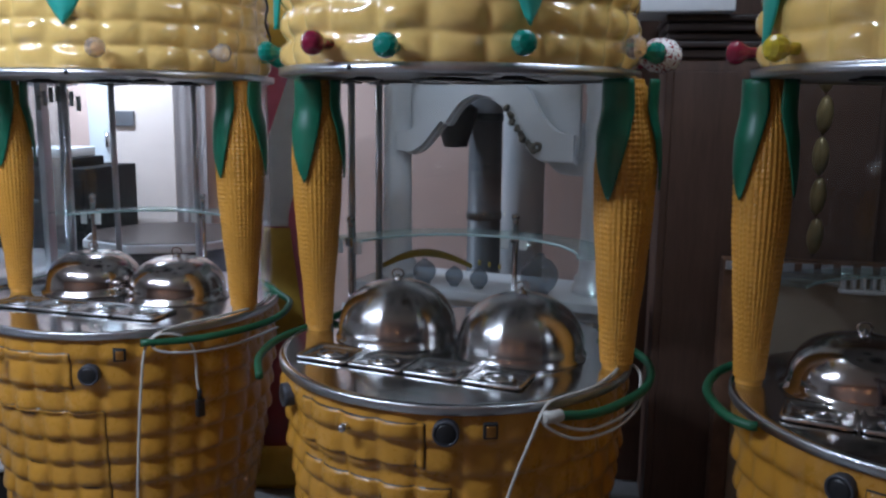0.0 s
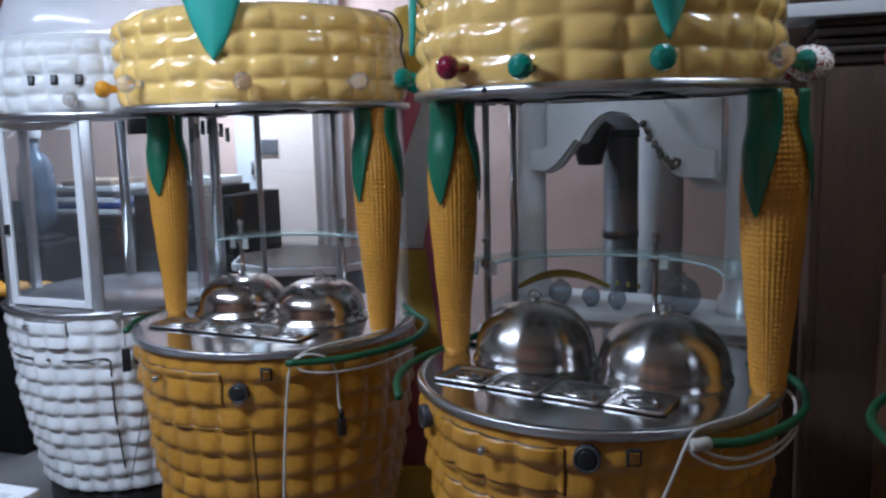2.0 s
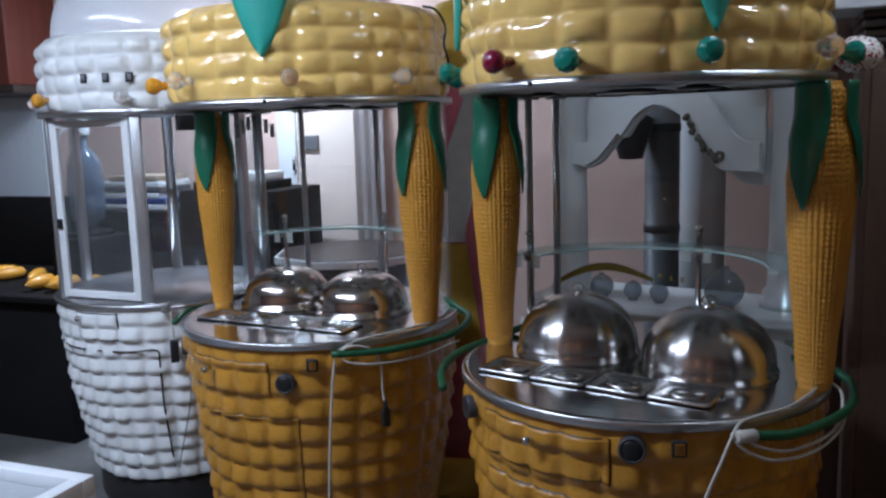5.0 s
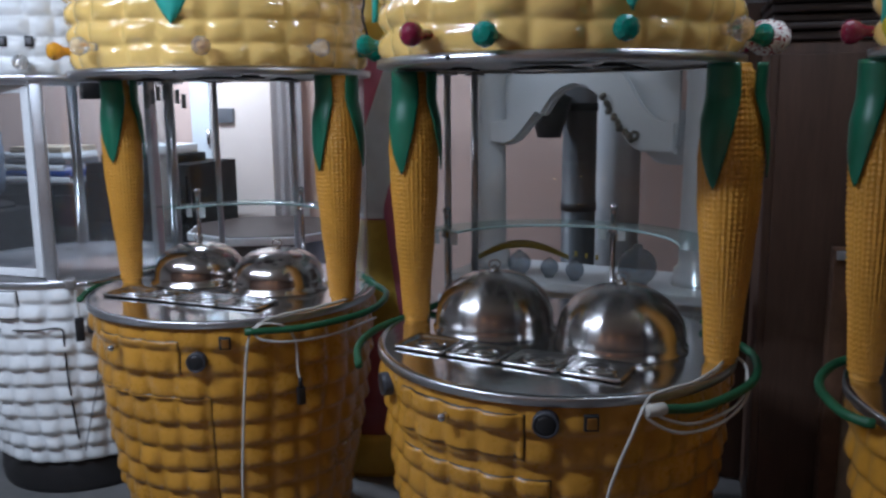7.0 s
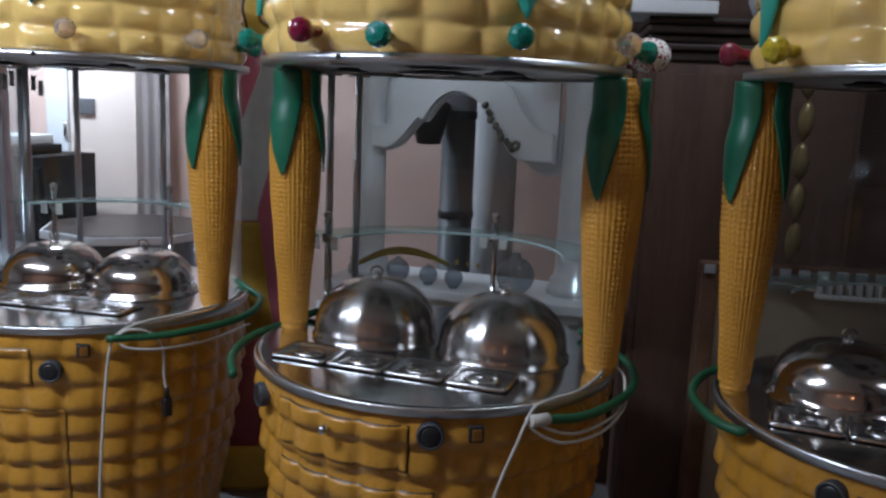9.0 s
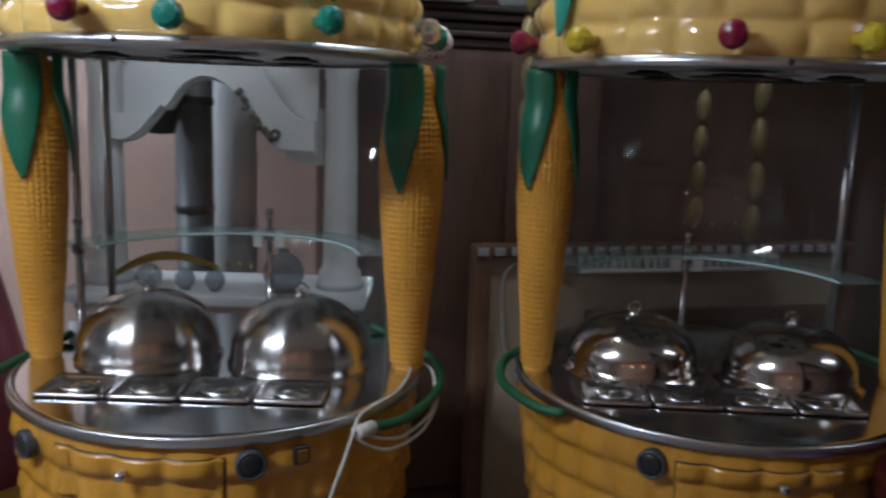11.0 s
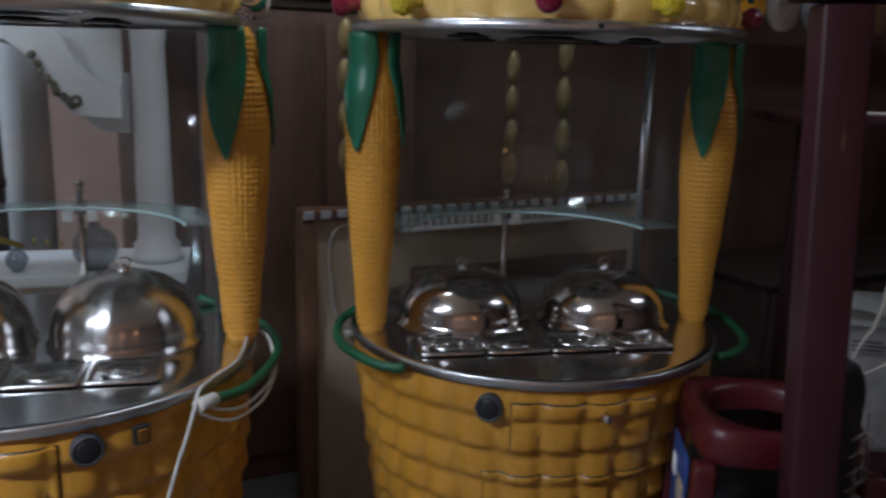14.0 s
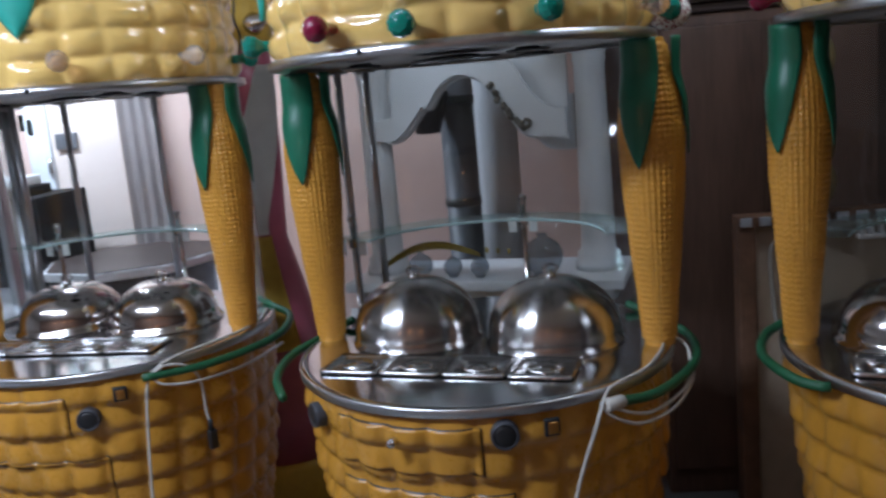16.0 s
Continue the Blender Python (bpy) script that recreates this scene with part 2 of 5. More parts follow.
def tube(points, r, n=8, steps=8, bm=None, straight=False):
    bm = bm or bmesh.new()
    path = [Vector(p) for p in points] if straight else smooth_path(points, steps)
    up, rings = Vector((0.31, 0.2, 0.93)), []
    for i, p in enumerate(path):
        way = (path[min(i + 1, len(path) - 1)] - path[max(i - 1, 0)]).normalized()
        side = way.cross(up)
        if side.length < 1e-3:
            side = way.cross(Vector((1, 0, 0)))
        side.normalize()
        up = side.cross(way).normalized()
        rings.append([bm.verts.new(p + r * (math.cos(2 * math.pi * k / n) * side + math.sin(2 * math.pi * k / n) * up)) for k in range(n)])
    for a, b in zip(rings, rings[1:]):
        for k in range(n):
            bm.faces.new((a[k], a[(k + 1) % n], b[(k + 1) % n], b[k]))
    bm.faces.new(rings[0])
    bm.faces.new(rings[-1])
    return bm


def polar(angle, r, z):
    a = radians(angle)
    return Vector((r * math.sin(a), -r * math.cos(a), z))


def facing(angle, r, z):
    """A pose on a round wall whose local z points outwards and local y up."""
    return Matrix.Translation(polar(angle, r, z)) @ Euler((radians(90), 0, radians(angle))).to_matrix().to_4x4()


def ring_slab(r0, r1, a0, a1, z0, z1, n=40, bm=None):
    """A flat or upright curved slab between two radii, two angles and two heights."""
    bm = bm or bmesh.new()
    full = a1 - a0 >= 359.9
    rows = []
    for i in range(n if full else n + 1):
        a = a0 + (a1 - a0) * i / n
        rows.append([bm.verts.new(polar(a, r, z)) for r, z in ((r0, z0), (r1, z0), (r1, z1), (r0, z1))])
    for i in range(n):
        p, q = rows[i], rows[(i + 1) % len(rows)]
        for k in range(4):
            bm.faces.new((p[k], q[k], q[(k + 1) % 4], p[(k + 1) % 4]))
    if not full:
        bm.faces.new(rows[0])
        bm.faces.new(rows[-1])
    return bm


# ---- corn carts ----
TOP, BAND, LOW, ROOF = 0.9, 0.021, 0.06, 1.635
ROWS, COLS = 10, 30
TAPER = {0.5: 0.18, 0.485: 0.21, 0.482: 0.25, 0.475: 0.15}


def body_radius(z, r):
    """The tub narrows downwards, faster near the floor."""
    k = (TOP - z) / TOP
    return (r - 0.012) * (1 - TAPER[r] * k - 0.09 * k ** 3)


def tub_point(angle, z, r, proud=0.0, rows=ROWS):
    """A moulded wall of corn kernels, each fuller towards its lower lip."""
    col = angle / 360 * COLS
    row = (TOP - BAND - z) / (TOP - BAND - LOW) * rows
    row += 0.18 * noise.noise(Vector((col * 0.31, row * 0.2, r * 9)))
    col += 0.16 * noise.noise(Vector((row * 0.4, r * 7, math.sin(radians(angle)) * 2)))
    u, v = col % 1, row % 1
    full = 0.85 + 0.3 * noise.cell(Vector((math.floor(col) % COLS + 0.5, math.floor(row) + 0.5, r * 50)))
    across = 1 - abs(2 * u - 1) ** 3.6
    down = min(1.0, 1.2 * v ** 0.7) * (1 - v ** 8)
    lip = min(1.0, 0.35 + 1.2 * row) if row < 0.4 else min(1.0, 0.83 + 0.15 * max(0.0, row - 1.0))
    return polar(angle, body_radius(z, r) + 0.027 * full * lip * across * down + proud, z)


def tub_patch(r, a0, a1, z0, z1, proud, thick, na, nz):
    bm = sheet(lambda u, v: tub_point(a0 + (a1 - a0) * u, z0 + (z1 - z0) * v, r, proud), na, nz)
    rim = [e for e in bm.edges if e.is_boundary]
    got = bmesh.ops.extrude_edge_only(bm, edges=rim)["geom"]
    for v in (g for g in got if isinstance(g, bmesh.types.BMVert)):
        flat = Vector((v.co.x, v.co.y, 0)).normalized()
        v.co -= flat * thick
    return bm


def canopy_bm(r, rows=4, pitch=0.07, cols=25):
    height = rows * pitch

    def at(u, v):
        a, z = 360 * u, v * height
        row = min(rows - 1, math.floor(v * rows))
        f = (u * cols + 0.4 * noise.noise(Vector((math.sin(a * math.pi / 180) * 3, math.cos(a * math.pi / 180) * 3 + row * 0.35, r * 9))) + 0.06 * math.sin(row * 2.4)) % 1
        g = (v * rows + 0.12 * noise.noise(Vector((math.sin(a * math.pi / 180) * 4, math.cos(a * math.pi / 180) * 4, v * 3 + r)))) % 1
        swell = 0.8 + 0.35 * noise.cell(Vector((math.floor(u * cols) % cols + 0.5, row + 0.5, r * 40)))
        puff = 0.023 * swell * (1 - abs(2 * f - 1) ** 2.6) ** 0.9 * (1 - abs(2 * g - 1) ** 2.4) ** 0.9
        lean = 0.006 * math.sin(math.pi * v) - 0.012 * max(0, v - 0.85) ** 2 * 44
        return polar(a, r - 0.028 + lean + puff, ROOF + 0.018 + z)

    bm = sheet(at, cols * 12, rows * 11, True)
    top = [e for e in bm.edges if e.is_boundary and e.verts[0].co.z > ROOF + 0.1]
    for inset, rise in ((0.05, 0.012), (0.14, 0.03), (0.3, 0.045), (0.46, 0.05)):
        got = bmesh.ops.extrude_edge_only(bm, edges=top)["geom"]
        for v in (g for g in got if isinstance(g, bmesh.types.BMVert)):
            flat = Vector((v.co.x, v.co.y, 0)).normalized()
            v.co = flat * max(0.02, r - inset) + Vector((0, 0, ROOF + 0.018 + height + rise))
        top = [g for g in got if isinstance(g, bmesh.types.BMEdge)]
    bmesh.ops.contextual_create(bm, geom=top)
    return bm


CORN_SHAPE = ((0, 0.50), (0.15, 0.60), (0.35, 0.79), (0.55, 0.95), (0.7, 1.0), (0.8, 0.93), (0.9, 0.72), (1, 0.5))


def corn_width(v):
    v = min(1, max(0, v))
    k = next(i for i in range(len(CORN_SHAPE) - 1) if v <= CORN_SHAPE[i + 1][0] + 1e-9)
    (v0, w0), (v1, w1) = CORN_SHAPE[k], CORN_SHAPE[k + 1]
    q = (v - v0) / (v1 - v0)
    return w0 + (w1 - w0) * (0.5 * q + 0.5 * q * q * (3 - 2 * q))


def corn_bm(height, fat, seed):
    cols, rows = 34, 54

    def at(u, v):
        f = (u * cols) % 1
        g = (v * rows + 0.15 * math.sin(math.floor(u * cols) * 2.7 + seed)) % 1
        tight = 1 if 0.015 < v < 0.985 else 0
        r = fat * corn_width(v) + tight * 0.005 * (1 - abs(2 * f - 1) ** 3) * (1 - abs(2 * g - 1) ** 3)
        return polar(360 * u, r, v * height)

    bm = sheet(at, cols * 4, rows * 4, True)
    for z in (0, height):
        bmesh.ops.contextual_create(bm, geom=[e for e in bm.edges if e.is_boundary and abs(e.verts[0].co.z - z) < 1e-4])
    return bm


def husk_bm(angle, span, length, height, fat):
    """A pointed leaf that hugs a round stem, from the top down to its tip."""
    def at(u, v):
        w = (1 - v) ** 0.78 * min(1, 0.72 + 1.1 * v) if v < 1 else 0
        side = 2 * u - 1
        r = max(fat * corn_width(1 - length * v / height), fat * 0.72) + 0.009 + 0.008 * (1 - side * side) * (1 - v)
        return polar(angle + span * side * w + 6 * v * v, r, height - length * v)

    bm = sheet(at, 14, 24)
    bmesh.ops.remove_doubles(bm, verts=bm.verts, dist=1e-5)
    bmesh.ops.solidify(bm, geom=bm.faces[:], thickness=0.004)
    return bm


def canopy_leaf_bm(angle, r, tip, top, width):
    def at(u, v):
        w = width * (v ** 0.8) * (1 - 0.25 * v)
        return polar(angle + math.degrees(w * (u - 0.5) * 2 / r), r + 0.008 + 0.012 * (1 - abs(2 * u - 1) ** 2), tip + (top - tip) * v)

    bm = sheet(at, 10, 16)
    bmesh.ops.remove_doubles(bm, verts=bm.verts, dist=1e-5)
    bmesh.ops.solidify(bm, geom=bm.faces[:], thickness=0.005)
    return bm


def bulb(parent, angle, z, r, mat, label):
    """A faceted glass knob on a short neck."""
    m = facing(angle, r, z)
    prof = [(0.013, -0.01), (0.013, 0.014), (0.017, 0.022), (0.025, 0.032), (0.0285, 0.044), (0.026, 0.056), (0.018, 0.065), (0.001, 0.069)]
    turn = Matrix.Rotation(radians(90), 4, "X")
    bm = lathe(prof, 16 if mat in (RED_GLASS, AMBER_GLASS) else 11, m=m)
    part("lamp_knob", bm, mat, parent, label, mat in (RED_GLASS, AMBER_GLASS))


def steel_pan(m, name_label):
    """A covered food pan: a flat flange with a stepped lid and a round finger grip."""
    pan = thing("food_pan", m, name_label, "food pan", "pans set in the counters")
    bm = bmesh.new()
    levels = [(0.077, 0.071, 0.0), (0.077, 0.071, 0.006), (0.072, 0.065, 0.009), (0.065, 0.057, 0.003), (0.058, 0.05, -0.0015)]
    loops = []
    for hx, hy, z in levels:
        loop = []
        for cx, cy, a0 in ((1, 1, 0), (-1, 1, 90), (-1, -1, 180), (1, -1, 270)):
            for k in range(4):
                a = radians(a0 + 30 * k)
                loop.append(bm.verts.new((cx * (hx - 0.014) + 0.014 * math.cos(a), cy * (hy - 0.014) + 0.014 * math.sin(a), z)))
        loops.append(loop)
    for a, b in zip(loops, loops[1:]):
        for k in range(16):
            bm.faces.new((a[k], a[(k + 1) % 16], b[(k + 1) % 16], b[k]))
    bm.faces.new(loops[-1])
    part("lid", bm, PAN_STEEL, pan)
    bm = lathe([(0.046, -0.004), (0.044, 0.005), (0.04, 0.006), (0.034, 0.001), (0.024, -0.0005), (0.02, 0.004), (0.012, 0.006), (0.001, 0.0065)], 28)
    for v in bm.verts:
        v.co.y *= 0.8
    part("grip", bm, PAN_STEEL, pan)
    return pan


def cloche(m, tall, label):
    """A round food cover: a spun dome, a rolled rim and a ring pull."""
    dome = thing("food_cover", m, label, "food cover", "steel food covers")
    if tall:
        rad, h, mat = 0.171, 0.138, STEEL_BRUSHED
        prof = [(rad + 0.008, 0), (rad + 0.008, 0.006), (rad, 0.012), (rad, 0.03)]
        prof += [(rad * math.cos(a) ** 0.9, 0.03 + h * math.sin(a)) for a in [math.pi / 2 * k / 18 for k in range(1, 18)]] + [(0.001, 0.03 + h)]
    else:
        rad, h, mat = 0.168, 0.14, STEEL_MIRROR
        prof = [(rad + 0.012, 0), (rad + 0.012, 0.005), (rad, 0.012), (rad - 0.004, 0.03)]
        prof += [((rad - 0.004) * math.cos(a) ** 0.72, 0.03 + (h - 0.03) * math.sin(a) ** 1.1) for a in [math.pi / 2 * k / 18 for k in range(1, 18)]] + [(0.001, h)]
    part("dome", lathe(prof, 64), mat, dome)
    zt = prof[-1][1]
    part("knob_base", lathe([(0.014, zt - 0.004), (0.014, zt + 0.004), (0.006, zt + 0.008), (0.005, zt + 0.016), (0.001, zt + 0.017)], 18), STEEL, dome)
    ring = [(0.017 * math.cos(a), 0, zt + 0.018 + 0.013 * math.sin(a)) for a in [2 * math.pi * k / 20 for k in range(21)]]
    part("ring_pull", tube(ring, 0.0025, 6, straight=True), STEEL_MIRROR, dome)
    return dome


def corn_cart(center, yaw, r, spec, label):
    x, y = center
    cart = thing("corn_cart", pose(x, y, 0, 0, 0, yaw), label, "food cart", "corn-shaped food carts")
    tub = part("tub", sheet(lambda u, v: tub_point(360 * u, LOW + (TOP - BAND - LOW) * v, r), COLS * 8, ROWS * 9, True), GEL_SHADED, cart)
    part("plinth", lathe([(r * 0.70, 0), (r * 0.70, LOW + 0.01)], 48), PLINTH, cart, "black plinth")
    a0, a1, z0, z1 = spec["drawer"]
    part("drawer_gap", tub_patch(r, a0 - 0.4, a1 + 0.4, z0 - 0.003, z1 + 0.003, 0.0015, 0.02, 24, 14), PLINTH, tub, "dark gap round the drawer")
    drawer = part("drawer", tub_patch(r, a0, a1, z0, z1, 0.006, 0.02, 32, 18), GEL_SHADED, cart)
    b0, b1, y0, y1 = spec["door"]
    part("door_gap", tub_patch(r, b0 - 0.35, b1 + 0.35, y0 - 0.003, y1 + 0.003, 0.0015, 0.02, 36, 40), PLINTH, tub, "dark gap round the door")
    part("door", tub_patch(r, b0, b1, y0, y1, 0.005, 0.02, 48, 60), GEL_SHADED, cart)
    la, lz = spec["lock"]
    part("lock", lathe([(0.010, 0), (0.011, 0.02), (0.008, 0.03), (0.001, 0.031)], 16, m=facing(la, body_radius(lz, r) + 0.02, lz)), STEEL, drawer, "steel drawer lock")
    for ja, jz in spec["jacks"]:
        at = facing(ja, body_radius(jz, r) + 0.024, jz)
        ring = part("socket_ring", lathe([(0.031, -0.02), (0.031, 0.004), (0.029, 0.007), (0.025, 0.007), (0.023, 0.001)], 28, m=at, caps=False), SOCKET, cart, "dark grey plastic socket ring")
        part("socket_cap", lathe([(0.0245, -0.004), (0.0245, 0.005), (0.018, 0.008), (0.001, 0.008)], 24, m=at), BLACK, ring)
    for sa, sz in spec["switches"]:
        at = facing(sa, body_radius(sz, r) + 0.019, sz)
        sw = part("rocker_switch", box(-0.017, 0.017, -0.019, 0.019, 0, 0.012, 0.003, m=at), BLACK, cart)
        part("rocker", box(-0.011, 0.011, -0.013, 0.013, 0.01, 0.017, 0.002, m=at), BRASS, sw, "brass-coloured rocker")
    # counter
    top = part("counter_top", lathe([(r - 0.01, TOP - 0.02), (r - 0.001, TOP - 0.004), (r - 0.004, TOP), (r - 0.02, TOP + 0.0005), (0.001, TOP + 0.0005)], 96), STEEL, cart)
    part("counter_band", lathe([(r - 0.006, TOP - BAND - 0.003), (r + 0.001, TOP - BAND), (r + 0.0015, TOP - 0.004), (r, TOP - 0.001), (r - 0.004, TOP)], 96, caps=False), STEEL_BAND, cart)
    # canopy
    hood = r - 0.014 if r == 0.485 else r
    canopy = part("canopy", canopy_bm(hood), GEL_CANOPY, cart)
    part("canopy_band", lathe([(hood - 0.05, ROOF), (hood - 0.002, ROOF), (hood + 0.002, ROOF + 0.003), (hood + 0.002, ROOF + 0.02), (hood - 0.02, ROOF + 0.024)], 96, caps=False), STEEL_BAND, cart)
    ceiling = part("canopy_ceiling", lathe([(r - 0.045, ROOF + 0.004), (r - 0.045, ROOF + 0.012), (0.001, ROOF + 0.012)], 64, caps=False), CANOPY_UNDER, cart)
    for k, (vx, vy, vr) in enumerate(((0, -0.05, 0.11), (-0.22, -0.12, 0.05), (0.2, -0.14, 0.05), (-0.14, 0.14, 0.05), (0.16, 0.12, 0.05))):
        at = Matrix.Translation((vx, vy, 0))
        light = part("downlight", lathe([(vr * 0.5, ROOF + 0.004), (vr * 0.6, ROOF + 0.0), (vr, ROOF - 0.003), (vr, ROOF - 0.006), (vr * 0.88, ROOF - 0.008)], 28, m=at, caps=False), BLACK, ceiling, "black rimmed downlight, unlit")
        part("lens", lathe([(vr * 0.88, ROOF - 0.0075), (vr * 0.4, ROOF - 0.005), (0.001, ROOF - 0.004)], 28, m=at, caps=False), PAN_STEEL, light)
    part("rim_screw", lathe([(0.006, 0), (0.006, 0.003), (0.001, 0.004)], 10, m=facing(spec["screw"], hood + 0.001, ROOF + 0.011)), BLACK, canopy)
    for la, tip, top_z, wide in spec["leaves"]:
        part("canopy_leaf", canopy_leaf_bm(la, hood - 0.008, tip, top_z, wide), LEAF_TEAL, cart, "pointed teal painted leaf")
    for ka, kz, mat, text in spec["knobs"]:
        bulb(cart, ka, kz, hood - 0.008, mat, text)
    # corn columns
    for cx, cy, fat, husks in spec["corns"]:
        stem = part("corn_column", corn_bm(ROOF - TOP, fat, cx * 9), CORN, cart, "painted corn cob column")
        stem.location = (cx, cy, TOP)
        for ha, hs, hl in husks:
            part("husk_leaf", husk_bm(ha, hs, hl + 0.02, ROOF - TOP, fat), LEAF, stem, "dark green husk leaf")
    # clear back and poles
    g0, g1 = spec["glass"]
    part("clear_back", ring_slab(r - 0.024, r - 0.021, g0, g1, TOP + 0.001, ROOF, 48), ACRYLIC, cart, "clear curved acrylic back").visible_shadow = False
    for pa, pr in spec["poles"]:
        p = polar(pa, pr, 0)
        pole = part("pole", lathe([(0.011, TOP), (0.011, ROOF)], 14, m=Matrix.Translation(p)), STEEL_BAND, cart, "stainless steel pole")
        part("pole_flange", lathe([(0.032, ROOF - 0.006), (0.032, ROOF - 0.001), (0.012, ROOF - 0.001)], 20, m=Matrix.Translation(p), caps=False), STEEL_BAND, pole)
    # glass shelf on posts
    s0, s1, sr0, sr1, sz = spec["shelf"]
    shelf = part("glass_shelf", ring_slab(sr0, sr1, s0, s1, sz, sz + 0.006, 40), SHELF_GLASS, cart, "curved clear glass shelf")
    part("polished_edge", ring_slab(sr0 - 0.0015, sr0 + 0.001, s0, s1, sz - 0.0005, sz + 0.0065, 40), SHELF_EDGE, shelf, "green polished glass edge")
    for pa, pr in spec["posts"]:
        p = polar(pa, pr, 0)
        post = part("shelf_post", lathe([(0.016, TOP), (0.016, TOP + 0.004), (0.0085, TOP + 0.006), (0.0085, sz + 0.03), (0.012, sz + 0.034), (0.007, sz + 0.04), (0.013, sz + 0.05), (0.013, sz + 0.058), (0.001, sz + 0.066)], 16, m=Matrix.Translation(p)), STEEL, cart, "polished steel shelf post")
        part("clamp", box(-0.014, 0.014, -0.012, 0.012, sz - 0.03, sz - 0.001, 0.002, m=Matrix.Translation(p)), STEEL, post)
        for side in (-1, 1):
            part("clip_plate", box(side * 0.032 - 0.013, side * 0.032 + 0.013, -0.016, -0.013, sz - 0.05, sz - 0.004, 0.001, m=Matrix.Translation(p)), PAPER, post, "small white clip plate")
    for pts in spec["hoses"]:
        part("hose_handle", tube([polar(a, r + o, z) for a, o, z in pts], 0.0112, 12), HOSE, cart, "green rubber hose handle")
    if "cap" in spec:
        ca, cz = spec["cap"]
        along = Matrix.Translation(polar(ca, r + 0.03, cz)) @ Matrix.Rotation(radians(ca), 4, "Z") @ Matrix.Rotation(radians(90), 4, "Y")
        part("hose_cap", lathe([(0.001, -0.03), (0.012, -0.03), (0.0145, -0.027), (0.0145, 0.016), (0.012, 0.02), (0.001, 0.02)], 18, m=along), CORD, cart, "white plastic hose end cap")
    for pts in spec["wires"]:
        part("lamp_wire", tube([polar(a, r + o, z) for a, o, z in pts], 0.004, 8), BLACK, cart, "thin black lamp wire")
    for pts in spec["cords"]:
        part("power_cord", tube([polar(a, r + o, z) for a, o, z in pts], 0.004, 8), CORD, cart, "white power cord")
    for a, z, mat, tall in spec["plugs"]:
        at = Matrix.Translation(polar(a, r + 0.03, z)) @ Matrix.Rotation(radians(a), 4, "Z")
        plug = part("plug", box(-0.013, 0.013, -0.01, 0.01, -tall, 0, 0.004, m=at), mat, cart)
        part("plug_tail", lathe([(0.009, -0.002), (0.007, 0.02), (0.006, 0.032)], 12, m=at), mat, plug)
    if "ribbon" in spec:
        b0, b1, rise, foot = spec["ribbon"]
        bm = sheet(lambda u, v: polar(b0 + (b1 - b0) * u, r - 0.0185, foot + rise * math.sin(math.pi * u) + (0.014 + 0.012 * math.sin(math.pi * u)) * v), 30, 2)
        bmesh.ops.solidify(bm, geom=bm.faces[:], thickness=0.0012)
        part("painted_ribbon", bm, YELLOW_SIGN, cart, "yellow painted ribbon on the clear back")
    for a, z, w, h, mat in spec["letters"]:
        part("lettering_bar", box(-w / 2, w / 2, -h / 2, h / 2, 0, 0.0015, 0, m=facing(a, r - 0.019, z)), mat, cart, "painted lettering bar on the clear back")
    return cart


def local(angle_list, yaw):
    return [(a - yaw, *rest) for a, *rest in angle_list]


MID, MID_YAW, MID_R = (-0.045, 2.48), -13.5, 0.485
LEFT, LEFT_YAW, LEFT_R = (-1.25, 2.87), -6.3, 0.5
RIGHT, RIGHT_YAW, RIGHT_R = (1.145, 2.24), -16.8, 0.482

RED, GREEN, YEL, AMB, CLR, PNK = "red glass lamp knob", "green crackled glass lamp knob", "yellow glass lamp knob", "amber glass lamp knob", "clear crackled glass lamp knob", "pinkish clear glass lamp knob"

